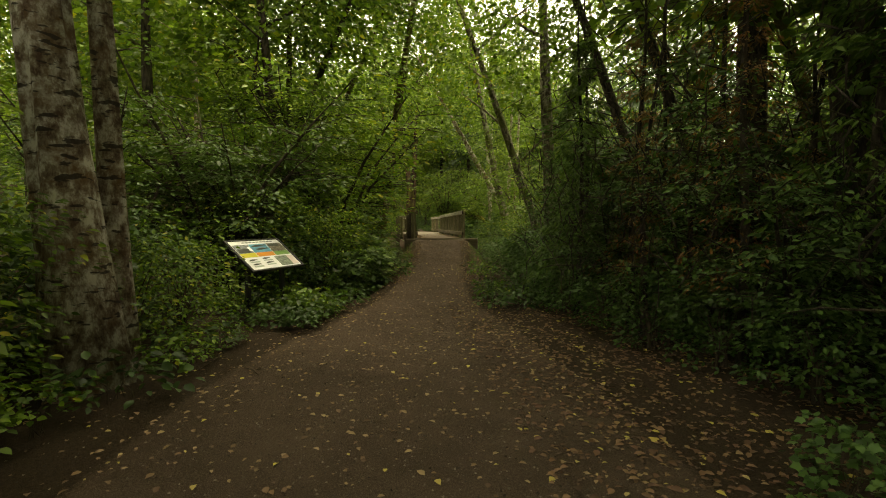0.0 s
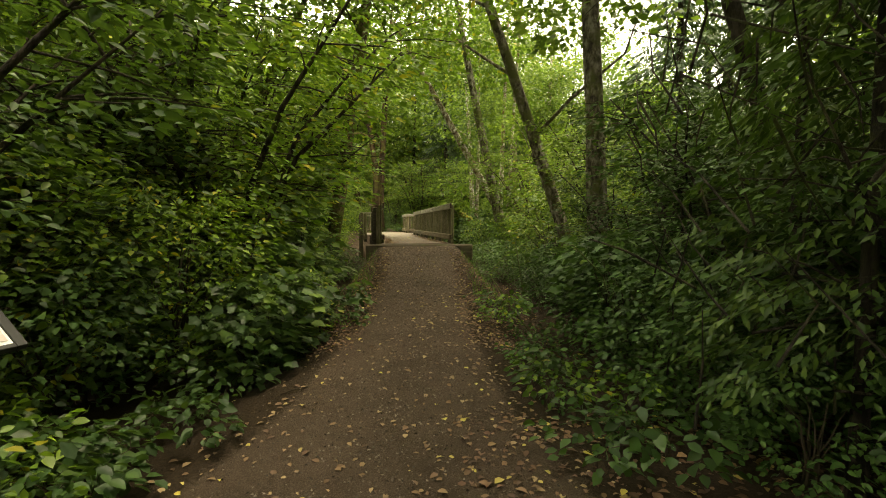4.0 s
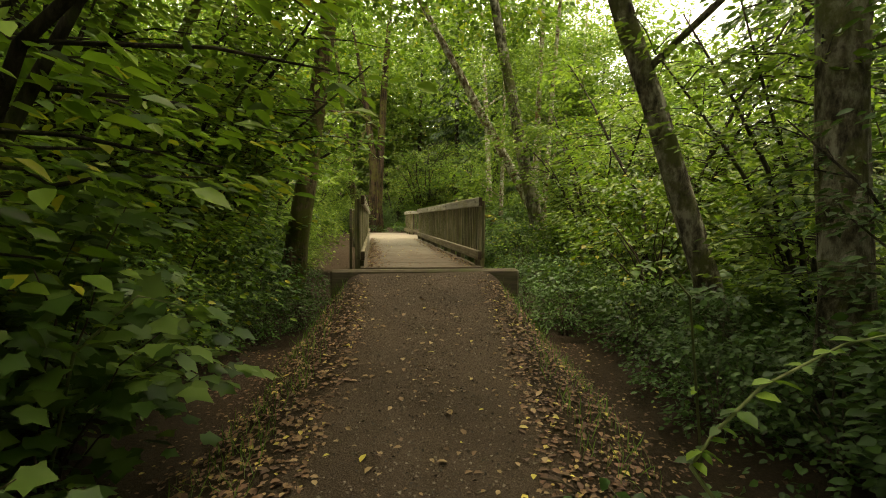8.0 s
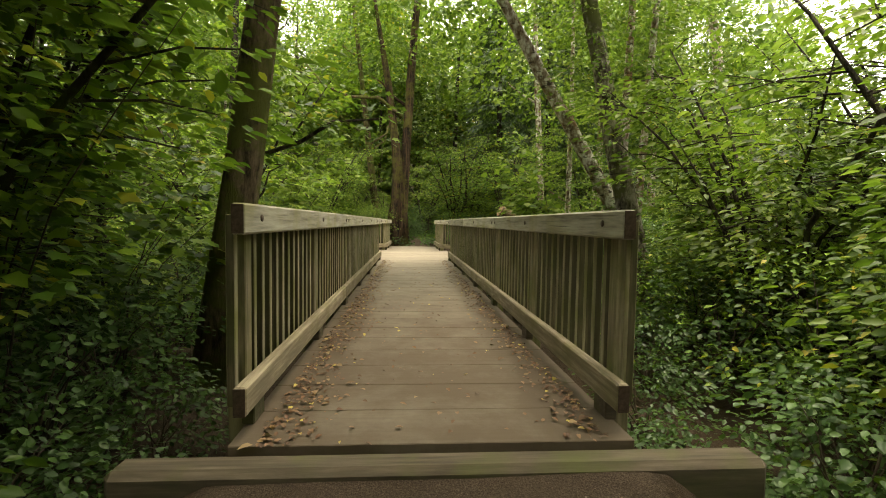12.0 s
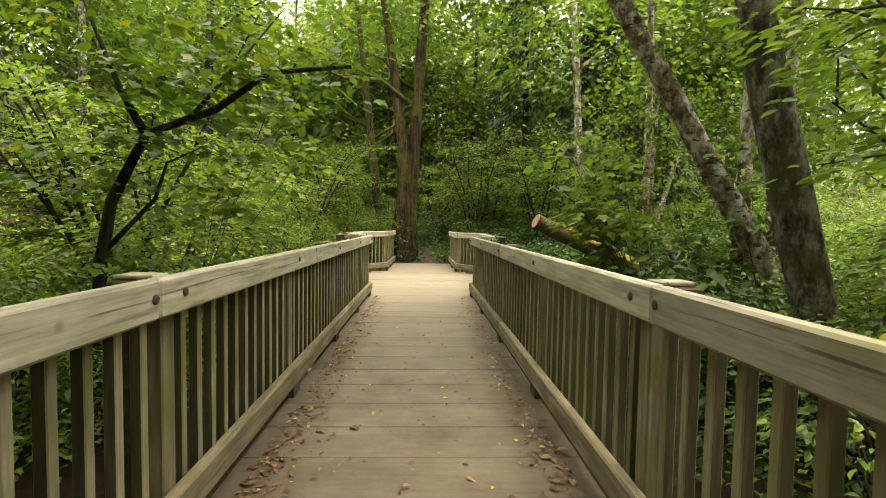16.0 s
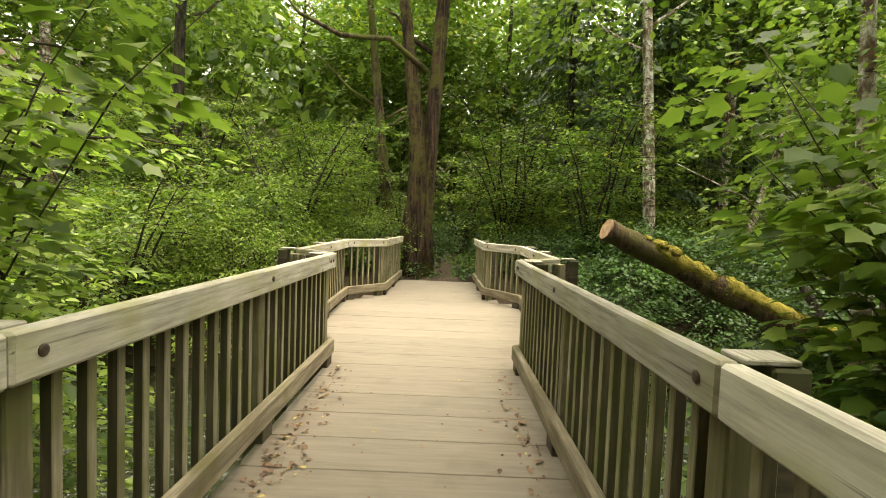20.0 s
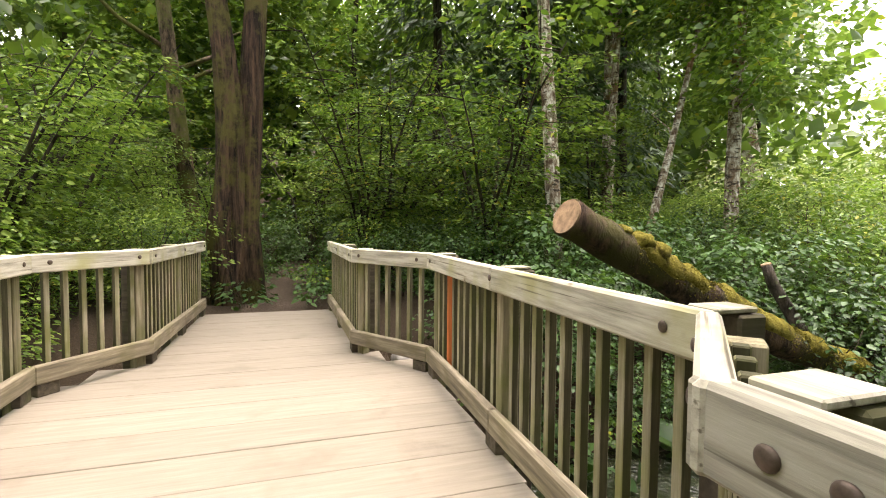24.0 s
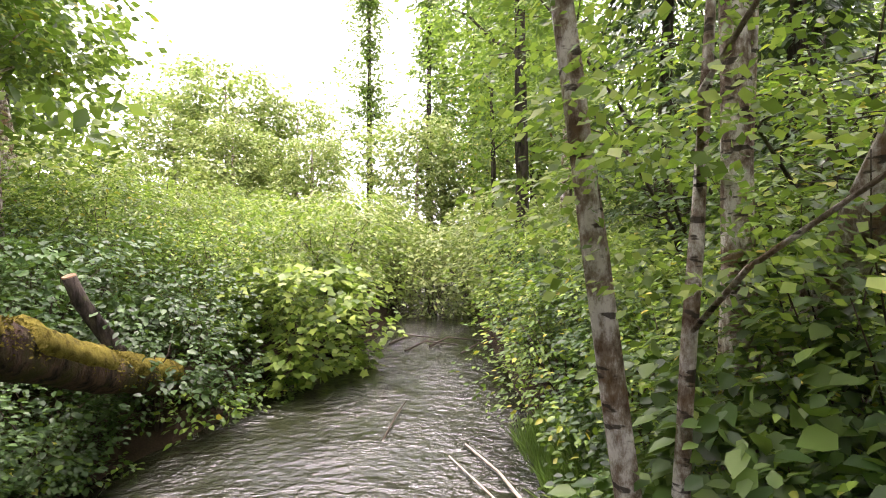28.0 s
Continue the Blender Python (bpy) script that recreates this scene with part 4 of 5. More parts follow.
for k, (x, y, s, dead) in enumerate([(4.9, 3.6, 0.75, 1), (3.7, 5.6, 0.9, 1), (4.3, 4.5, 1.0, 1), (3.2, 6.6, 0.8, 0), (4.6, 6.3, 1.1, 1), (3.9, 3.4, 0.9, 1), (3.6, 5.0, 0.7, 1), (4.4, 2.4, 0.9, 0), (4.2, 1.2, 0.7, 1), (3.7, 7.6, 0.9, 0)]):
    c = tree(x, y, (0.01, 0), 0.05, 7 * s, BARK_DARK, [(DEADC if dead else GREENC, 0.2, s)],
             "young cedar with dead orange-brown foliage" if dead else "young dark green cedar in deep shade", seed=60 + k, limbs=0, group="cedars by the path")
    part("twig", TWIGS[k % 2], c, "bare tangled twigs", kind="stuff")

# ---- the wood all round ----
rng = np.random.default_rng(5)


def clear_of(x, y, gap):
    """How far a plant must keep from path, bridge and creek."""
    if -9 < y < 16.8 and abs(x - path_x(y)) < path_half(y) + gap:
        return False
    if 16.0 < y < 35 and -0.1 - gap < x < 3.2 + gap:
        return False
    if y >= 34 and abs(x - path_x(y)) < 0.7 + gap:
        return False
    return abs(y - creek_mid(x)) > creek_half(x) * 1.02 + 0.35 * gap


def in_view_gap(x, y):
    """The open air over the creek, towards the low sky."""
    dx, dy = x - 2.5, y - 27.5
    return dx > 1 and -0.14 < dy / dx < 0.62 and dx < 60


placed = []
for k in range(3000):
    if len(placed) >= 84:
        break
    x, y = rng.uniform(-26, 27), rng.uniform(-14, 62)
    if not clear_of(x, y, 1.5) or in_view_gap(x, y) or min([9] + [math.hypot(x - a, y - b) for a, b in placed]) < 2.6:
        continue
    if 16.5 < y < 34 and (-9 if y > 21 else -3.5) < x < 14 or (8 < y < 17 and 1 < x < 6):
        continue
    if (34 < y < 46 and -5 < x < 14) or (2 < x < 6.8 and -2 < y < 10):
        continue
    placed.append((x, y))
    h = rng.uniform(12, 19)
    near = math.hypot(x - 1.5, y - 14)
    cr = [(CROWNS[k % 4], h * rng.uniform(0.28, 0.4), rng.uniform(0.9, 1.25)), (CROWNS[(k + 1) % 4], h * rng.uniform(0.5, 0.6), rng.uniform(1.0, 1.3))]
    tree(x, y, tuple(rng.normal(0, 0.03, 2)), rng.uniform(0.1, 0.22), h, (BARK_DARK, BARK_ALDER, BARK_DARK)[k % 3], cr, "tall woodland tree with layered green foliage", seed=100 + k, limbs=3, group="woodland trees")

# leaning trees added to shade the path, their crowns mostly out of view
for k, (x, y, h, s) in enumerate([(-7.0, -1.5, 8, 1.3), (7.2, 0.2, 8, 1.3), (7.6, 8.4, 8, 1.3), (-6.4, -6, 8, 1.3), (6.4, -5.5, 8, 1.3), (-5.4, 20.6, 7.5, 1.1), (-5.8, 16.2, 8.0, 1.1), (9.0, 6.6, 6, 1.1), (7.6, 10.8, 6.0, 0.8), (6.8, 3.4, 6.0, 1.0)]):
    tree(x, y, ((0.42 if x < 0 else -0.38), 0.0), 0.15, 14, (BARK_DARK, BARK_MOSS)[k % 2], [(CROWNS[k % 4], h, s), (CROWNS[(k + 2) % 4], h + 3.0, s)], "added leaning woodland tree whose crown shades the path", seed=200 + k, limbs=0, group="trees over the path")

# understorey maples
spots = [(-3.4, 20.5, 1), (-3.2, 15.6, 2), (-3.8, 12.2, 2), (-3.6, 9.6, 1), (-4.6, 6.6, 1), (6.2, 17.8, 2), (6.4, 20.6, 2), (7.9, 22.6, 0), (-3.4, 27.4, 2), (-4.6, 31.5, 2), (-2.2, 34.6, 2), (-5.5, 36.2, 2),
         (-3.4, 38.5, 2), (4.4, 38.6, 2), (5.8, 35.6, 1), (9.2, 23.4, 0), (6.6, 9.8, 0), (6.9, 12.6, 1), (6.0, 14.4, 2), (8.2, 13.6, 2), (6.6, 7.0, 0), (-6.4, 2.5, 1), (-6.0, 9.0, 0), (-6.4, 14.0, 1), (-6.6, 24.2, 2), (-7.5, 28.8, 2), 
         (0.2, 39.6, 2), (3.7, 37.9, 0), (2.4, 42.5, 2), (4.2, 42.0, 2), (-1.8, 43.5, 2), (11.0, 20.0, 2), (10.0, 16.0, 2), (-2.6, 18.2, 2), (-2.4, 16.6, 3), (6.3, 6.2, 1), (6.0, 8.4, 0), (7.6, 5.2, 3), (7.6, 7.4, 3), (6.2, 10.6, 1), (5.8, 11.6, 0), (8.4, 11.0, 2), (-3.0, 21.8, 2), (-2.9, 26.0, 2)]
for k, (x, y, v) in enumerate(spots):
    # shaded spots take the copies with darkened leaves
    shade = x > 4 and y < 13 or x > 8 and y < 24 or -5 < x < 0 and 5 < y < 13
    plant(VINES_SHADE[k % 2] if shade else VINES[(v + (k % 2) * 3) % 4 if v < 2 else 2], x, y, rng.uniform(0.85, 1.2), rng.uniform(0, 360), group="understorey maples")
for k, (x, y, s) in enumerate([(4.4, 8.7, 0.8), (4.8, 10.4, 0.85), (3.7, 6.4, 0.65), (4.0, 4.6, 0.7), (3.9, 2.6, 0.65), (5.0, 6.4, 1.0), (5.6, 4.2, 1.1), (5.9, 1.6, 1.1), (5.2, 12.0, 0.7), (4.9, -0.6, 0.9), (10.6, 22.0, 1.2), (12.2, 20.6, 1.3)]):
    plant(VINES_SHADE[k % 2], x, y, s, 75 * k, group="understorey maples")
for k, y in enumerate(np.arange(-3, 22, 1.9)):
    for side in (-1, 1):
        off = rng.uniform(3.0, 4.6) if y < 16 else rng.uniform(3.6, 5.2)
        x = float(path_x(y)) + side * off
        if (side > 0 and y > 6.8) or math.hypot(x + 3.2, y - 3.7) < 2.2 or (side > 0 and y < 7) or (side < 0 and 4.5 < y < 9 and off < 4.2):
            continue
        plant(VINES_SHADE[k % 2] if 5 < y < 12 else VINES[(k + (side > 0)) % 4 if k % 3 else 2], x, y + rng.uniform(-0.5, 0.5), rng.uniform(1.0, 1.45), rng.uniform(0, 360), group="understorey maples")
for k in range(900):
    x, y = rng.uniform(-18, 22), rng.uniform(-10, 56)
    if k > 260 or not clear_of(x, y, 2.3) or in_view_gap(x, y) or (24 < y < 33 and -4 < x < 10) or (3 < x < 17 and 29 < y < 37) or (8 < y < 24 and 1 < x < 7):
        continue
    if rng.random() < 0.35:
        plant(VINES[k % 4], x, y, rng.uniform(0.9, 1.4), rng.uniform(0, 360), group="understorey maples")

# shrubs along both edges of the path
for y in np.arange(-5.0, 16.2, 0.62):
    for side in (-1, 1):
        for row in (0, 1, 2):
            yy = y + rng.uniform(-0.3, 0.3)
            sc = rng.uniform(0.62, 0.9) * (0.8, 1.05, 1.25)[row] * (0.55 if row == 0 and yy < 5 else 1.0)
            x = float(path_x(yy)) + side * (float(path_half(yy)) + 0.25 + 0.85 * sc + 0.95 * row + rng.uniform(-0.1, 0.2))
            if side < 0 and 4.5 < yy < 8.6 and row == 0:
                continue
            if side > 0 and yy < 7.2 and row < 2:
                continue
            if row == 0 and (yy > 10.8 or side > 0):
                continue
            if yy > 10.8:
                x += side * 0.45
            if yy > 12.3 and side > 0:
                sc *= 0.62
            if math.hypot(x + 3.15, yy - 3.6) < 1.0 or (side < 0 and yy < 5.5 and row == 0):
                continue
            if side < 0 and (math.hypot(x + 2.36, yy - 7.1) < 0.9 * sc + 0.75 or math.hypot(x + 1.3, yy - 6.3) < 1.2):
                continue
            pool = (MAPLES, SHRUBS, MIDS)[int(rng.integers(0, 3))] if side < 0 else (SHRUBS, MAPLES, SHRUBS)[int(rng.integers(0, 3))]
            plant(pool[int(rng.integers(0, 3))], x, yy, sc, rng.uniform(0, 360), group="shrubs along the path")

# shrubs beside the bridge, on both banks and over the creek's sides
for k in range(1600):
    x, y = rng.uniform(-9, 14), rng.uniform(16, 40)
    sc = rng.uniform(0.7, 1.15)
    if not clear_of(x, y, 0.35 + 0.8 * sc) or (in_view_gap(x, y) and x < 7):
        continue
    if min([9] + [math.hypot(x - a, y - b) for a, b in placed[-500:]]) < 0.95:
        continue
    placed.append((x, y))
    # open spots take leaves coloured brighter, for the light there
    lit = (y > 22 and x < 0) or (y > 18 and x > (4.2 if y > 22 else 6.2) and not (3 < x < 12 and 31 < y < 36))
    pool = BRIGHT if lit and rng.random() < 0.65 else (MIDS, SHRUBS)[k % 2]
    if 3 < x < 12 and 31 < y < 36:
        pool = SHRUBS
    tall = 1.0 if abs(x - CX) > 3.2 else 0.75
    plant(pool[k % 4], x, y, sc * tall, rng.uniform(0, 360), group="shrubs beside the bridge")

# where the path goes on into the dark wood
for k, (x, y, s) in enumerate([(0.6, 37.0, 0.6), (3.2, 36.6, 0.65), (0.9, 38.6, 0.8), (3.5, 38.4, 0.8), (1.4, 40.5, 0.8), (3.9, 40.4, 0.9), (2.4, 42.0, 1.0), (-0.4, 36.4, 0.8), (3.9, 35.4, 0.7), (-0.3, 35.0, 0.55), (2.6, 44.0, 1.2), (1.2, 44.5, 1.2)]):
    plant(SHRUBS[k % 4], x, y, s, 61 * k, group="shrubs in the dark wood")
for k in range(16):
    plant(HERBS[k % 5], path_x(34.6 + 0.3 * k) + (-1) ** k * rng.uniform(0.45, 0.9), 34.6 + 0.3 * k, rng.uniform(0.8, 1.2), 33 * k, group="low plants in the dark wood")

# the mass of bushes that closes the creek's bend
for k in range(500):
    x, y = rng.uniform(8, 27), rng.uniform(17, 38)
    if abs(y - creek_mid(x)) < creek_half(x) * 0.95 + 0.5 or rng.random() < 0.45 and x > 18:
        continue
    if min([9] + [math.hypot(x - a, y - b) for a, b in placed[-400:]]) < 1.15:
        continue
    placed.append((x, y))
    mix_at = rng.random()
    # farther bushes take the leaves paled for haze
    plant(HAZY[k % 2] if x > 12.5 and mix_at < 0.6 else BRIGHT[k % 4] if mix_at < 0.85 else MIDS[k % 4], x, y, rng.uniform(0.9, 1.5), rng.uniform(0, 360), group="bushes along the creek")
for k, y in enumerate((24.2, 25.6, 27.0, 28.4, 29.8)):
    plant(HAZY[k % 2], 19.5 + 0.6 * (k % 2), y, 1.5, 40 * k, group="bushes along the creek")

for k, (x, y, s) in enumerate([(-0.75, 16.45, 0.45), (-0.25, 17.3, 0.42), (-1.2, 15.3, 0.55), (-0.8, 17.2, 0.6), (3.85, 16.6, 0.5), (4.3, 15.3, 0.55), (3.5, 17.5, 0.45), (4.2, 17.2, 0.65), (-0.45, 18.4, 0.5), (3.6, 18.7, 0.5), (3.75, 13.1, 0.5), (4.0, 12.3, 0.6), (4.5, 13.6, 0.7), (4.0, 14.2, 0.45)]):
    plant(SHRUBS[k % 4], x, y, s, 80 * k, group="shrubs beside the sill")
for k, (x, y, s) in enumerate([(3.0, 6.7, 0.5), (3.2, 5.5, 0.55), (3.4, 4.4, 0.6), (3.6, 3.3, 0.6), (3.0, 7.6, 0.5), (3.9, 5.8, 0.8), (4.2, 4.0, 0.8), (3.7, 2.2, 0.6), (3.9, 1.0, 0.6)]):
    plant(SHRUBS[k % 4], x, y, s, 55 * k, group="shrubs under the cedars")
for k in range(30):
    plant(HERBS[k % 5], -2.4 + rng.uniform(-1.0, 1.1), 7.0 + rng.uniform(-1.3, 1.2), rng.uniform(0.7, 1.2), 37 * k, group="low plants under the panel")

# low plants at the path's edges
for y in np.arange(-2.0, 16.3, 0.27):
    for side in (-1, 1):
        if rng.random() < (0.25 if y < 10.5 else 0.7) or (side > 0 and y < 6.8) or y > 12:
            continue
        yy = y + rng.uniform(-0.2, 0.2)
        x = float(path_x(yy)) + side * (float(path_half(yy)) + rng.uniform(0.2, 0.95) + (0.3 if yy < 5 else 0))
        plant(HERBS[int(rng.integers(0, 5))], x, yy, rng.uniform(0.6, 1.15), rng.uniform(0, 360), group="low plants at the path edge")


plant(MAPLES[1], 2.55, 0.75, 0.28, 20, group="shrubs along the path")


# the vine maple whose limb reaches over the bridge
def limb_maple():
    t = tagged(new("vine_maple"), "dark crooked vine maple with a long limb over the bridge", "tree")
    x0, y0 = -1.95, 23.75
    t.matrix_basis = pose(x0, y0, gz(x0, y0))
    o = np.array((x0, y0, gz(x0, y0)))
    r = np.random.default_rng(12)
    runs = [([(-1.95, 23.75, 0.0), (-1.80, 23.75, 2.2), (-1.70, 23.78, 2.85), (-1.34, 23.80, 3.58), (-0.55, 23.70, 3.85), (0.06, 23.55, 4.2), (0.9, 23.45, 4.25)], 0.075),
            ([(-1.34, 23.80, 3.58), (-1.62, 23.85, 4.05), (-1.90, 23.95, 4.62), (-2.15, 24.0, 5.2)], 0.045),
            ([(-1.78, 23.75, 2.3), (-1.30, 23.9, 2.9), (-1.2, 23.95, 3.3), (-0.9, 24.1, 3.5)], 0.03),
            ([(-0.9, 23.75, 3.7), (-0.5, 24.2, 4.5), (-0.1, 24.6, 5.3)], 0.028)]
    cs = []
    for k, (pts, rad) in enumerate(runs):
        loc = [tuple(np.array(p) - o) for p in pts]
        if k == 0:
            loc[0] = (0, 0, -0.2)
        part("trunk" if k == 0 else "limb", from_arrays("limb", *tube(loc, [rad * (1 - 0.75 * i / (len(loc) - 1)) for i in range(len(loc))], 9, k), BARK_DARK, True), t)
        for q in range(26):
            s = r.uniform(0.35 if k == 0 else 0.1, 1.0) * (len(loc) - 1)
            i = min(len(loc) - 2, int(s))
            p = np.array(loc[i]) * (1 - s + i) + np.array(loc[i + 1]) * (s - i)
            cs.append(p + np.array((r.normal(0, 0.45), r.normal(0, 0.45), r.normal(0.15, 0.25))))
    part("leaves", leaf_mesh("limb_leaves", LEAF, [sprays(r, np.array(cs), 13, 0.32, 0.13, LOBED, 0.75, 0.2, 0.2)]), t, kind="stuff")


limb_maple()


# leafy boughs close to the walk
def bough(base, tips, size, mat, label, seed, per=9, shape=LOBED):
    r = np.random.default_rng(seed)
    t = tagged(new("sapling"), label, "tree")
    z0 = gz(*base)
    t.matrix_basis = pose(base[0], base[1], z0)
    cs = []
    for k, tip in enumerate(tips):
        e = np.array((tip[0] - base[0], tip[1] - base[1], tip[2] - z0))
        run = [(0.02 * k, 0, -0.15)] + [tuple(e * np.array((f ** 1.5, f ** 1.5, f ** 0.8)) + r.normal(0, 0.03, 3)) for f in (0.3, 0.55, 0.8, 1.0)]
        part("stem", from_arrays("stem", *tube(run, [0.010, 0.008, 0.006, 0.005, 0.003], 6, k), STEM, True), t)
        for f in r.uniform(0.55, 1.03, 9):
            cs.append(e * np.array((f ** 1.5, f ** 1.5, f ** 0.8)) + r.normal(0, 0.16, 3))
    part("leaves", leaf_mesh("leaves", mat, [sprays(r, np.array(cs), per, 0.26, size, shape, 0.78, 0.25, 0.25)]), t, kind="stuff")


bough((4.7, 24.5), [(4.05, 25.6, 3.4), (4.05, 25.45, 2.8), (3.75, 25.1, 3.2), (4.2, 25.3, 3.0), (4.3, 25.6, 2.5), (4.4, 25.2, 3.5), (3.6, 25.4, 3.9), (3.55, 25.3, 3.4), (3.9, 25.8, 4.1), (3.8, 25.7, 2.9), (4.1, 25.9, 3.6)], 0.14, LEAF_LIGHT, "young bright green maple leaning towards the bridge rail", 3)
bough((-1.9, 18.6), [(-0.6, 18.2, 3.7), (0.0, 17.9, 3.75), (-1.2, 18.4, 3.3), (-1.5, 18.0, 2.6), (-0.9, 18.0, 4.1)], 0.16, LEAF, "young maple reaching over the bridge's start", 4)
bough((-2.0, 20.4), [(-0.9, 20.6, 3.0), (-0.65, 20.8, 2.7), (-1.2, 20.3, 2.6), (-0.6, 20.9, 2.2), (-1.0, 20.5, 3.3)], 0.14, LEAF, "young maple in front of a stout trunk", 7)
bough((-1.7, 25.6), [(-0.9, 25.6, 3.7), (0.5, 25.1, 4.0), (-0.3, 25.3, 4.2), (-1.1, 25.2, 3.3)], 0.16, LEAF_LIGHT, "young maple reaching over the bridge rail", 5)
bough((5.6, 24.9), [(5.1, 25.6, 2.4), (5.5, 25.7, 1.9), (5.9, 25.6, 2.7), (5.3, 25.4, 3.1), (6.2, 25.5, 2.2)], 0.13, LEAF_SALMON, "leafy salmonberry stems on the creek bank", 8, 9, OVATE)
bough((6.2, 24.6), [(6.5, 25.6, 3.4), (6.1, 24.9, 3.4), (5.9, 25.3, 3.0), (6.9, 25.4, 3.6), (5.6, 24.7, 3.7)], 0.13, LEAF, "bright leafy sapling among the alders", 6, 10, OVATE)
for k, (x, y, h) in enumerate([(-0.75, 11.7, 1.4), (-0.55, 12.6, 1.9), (-0.45, 10.6, 1.2), (-0.9, 10.9, 1.9), (-0.9, 13.3, 2.1), (-0.7, 9.6, 1.0)]):
    bough((x - 0.5, y), [(x + 0.25, y - 0.1, gz(x, y) + h * 0.6), (x - 0.1, y + 0.3, gz(x, y) + h), (x - 0.1, y - 0.4, gz(x, y) + h * 0.8), (x + 0.3, y + 0.3, gz(x, y) + h * 0.4)], 0.165, LEAF_SALMON, "young maple with large lobed leaves at the path edge", 20 + k, 6)

# ---- the far woods ----
def far_woods():
    r = np.random.default_rng(8)
    n = 100000
    a = r.uniform(radians(-75), radians(165), n)
    d = r.uniform(27, 60, n)
    x, y = 1.5 + d * np.cos(a), 18 + d * np.sin(a)
    top = 15 - 8 * smooth(30, 40, np.degrees(a)) * (1 - smooth(58, 66, np.degrees(a))) + 4 * np.sin(9 * a) + 3 * np.sin(23 * a + 1)
    ratio = (y - 27.5) / np.maximum(x - 2.5, 0.5)
    gap = (x > 8) & (ratio > -0.12) & (ratio < 0.56)
    z = ground_z(x, y) + np.where(gap, 6.0 + 8.0 * np.sin(11 * a + 0.6) ** 2, top) * r.random(n) ** 0.9
    keep = ~gap | (d > 42)
    p = np.stack([x, y, z], 1)[keep]
    m = len(p)
    me = leaf_mesh("far_woods", LEAF_FAR, [leaves(p, r.normal(0, 1, (m, 3)), np.where(gap[keep], r.uniform(0.2, 0.45, m), r.uniform(0.35, 0.9, m)), r, KITE, 0.1, 0.3)])
    tagged(new("far_woods", me), "distant wall of green woodland foliage", "woods", kind="stuff")


far_woods()


# ---- the information panel ----
def build_sign():
    tl, tr, bl = Vector((-2.91, 6.70, 1.613)), Vector((-2.35, 7.77, 1.628)), Vector((-2.37, 6.48, 1.153))
    u = (tr - tl).normalized()
    v = (bl - tl)
    v = (v - u * v.dot(u)).normalized()
    n = v.cross(u).normalized()
    if n.z < 0:
        n = -n
    W, H = 1.20, 0.74
    c = tl + u * W / 2 + v * H / 2
    m = Matrix(((u.x, v.x, n.x, c.x), (u.y, v.y, n.y, c.y), (u.z, v.z, n.z, c.z), (0, 0, 0, 1)))
    if m.to_3x3().determinant() < 0:
        m = Matrix(((u.x, -v.x, n.x, c.x), (u.y, -v.y, n.y, c.y), (u.z, -v.z, n.z, c.z), (0, 0, 0, 1)))
        fl = -1
    else:
        fl = 1
    sign = tagged(new("information_sign"), "slanted information panel with colour pictures on a black steel stand", "sign")
    sign.matrix_basis = Matrix.Translation((c.x, c.y, gz(c.x, c.y)))
    inv = sign.matrix_basis.inverted()

    def on(name, x0, y0, x1, y1, mat, up=0.004, t=0.003, label=""):
        """A flat field on the panel; x from its left edge, y down from its top edge, in metres."""
        me = box_mesh(name, abs(x1 - x0), abs(y1 - y0), t, mat, 0.0)
        return part(name, me, sign, label, m=inv @ m @ pose((x0 + x1) / 2 - W / 2, fl * ((y0 + y1) / 2 - H / 2), up))

    def within(picture, detail):
        """Makes a detail a part of its picture."""
        detail.parent, detail.matrix_basis = picture, picture.matrix_basis.inverted() @ detail.matrix_basis

    def fish(x0, y0, x1, thick, up=0.006):
        """A slim fish seen from the side, nose to tail."""
        ln = x1 - x0
        rim = [(0, 0), (0.12, 0.55), (0.35, 1.0), (0.62, 0.8), (0.85, 0.3), (1.0, 0.8), (0.96, 0), (1.0, -0.8), (0.85, -0.3), (0.62, -0.7), (0.35, -0.9), (0.12, -0.5)]
        V = [(a * ln - ln / 2, b * thick / 2, z) for z in (0.0, 0.0015) for a, b in rim]
        n = len(rim)
        Fc = [tuple(range(n))[::-1], tuple(range(n, 2 * n))] + [(k, (k + 1) % n, n + (k + 1) % n, n + k) for k in range(n)]
        part("fish_outline", from_arrays("fish_outline", V, Fc, SIGN_DARK), sign, m=inv @ m @ pose((x0 + x1) / 2 - W / 2, fl * (y0 - H / 2), up, 0, 0, -4 * fl))

    part("panel", box_mesh("panel", W, H, 0.02, SIGN_WHITE, 0.003), sign, "white printed panel", m=inv @ m @ pose(0, 0, -0.008))
    for nm, a, b, cx, cy in (("frame_side", 0.05, H + 0.07, -W / 2 - 0.025, 0), ("frame_side", 0.06, H + 0.07, W / 2 + 0.03, 0), ("frame_edge", W, 0.035, 0, H / 2 + 0.018), ("frame_edge", W, 0.035, 0, -H / 2 - 0.018)):
        part(nm, box_mesh(nm, a, b, 0.045, SIGNBLACK, 0.004), sign, m=inv @ m @ pose(cx, cy, -0.012))
    # title bar: letters too worn to read
    for k in range(9):
        on("text_bar", 0.28 + k * 0.085, 0.035, 0.345 + k * 0.085, 0.062, SIGN_GREY, label="")
    stream = on("picture", 0.02, 0.10, 0.37, 0.32, SIGN_PHOTO_A, label="photograph of a stream")
    blue = on("picture", 0.385, 0.10, 0.80, 0.32, SIGN_BLUE, label="blue picture with dark fish")
    rock = on("picture", 0.815, 0.10, 1.18, 0.32, SIGN_PHOTO_B, label="photograph of leaves and rock")
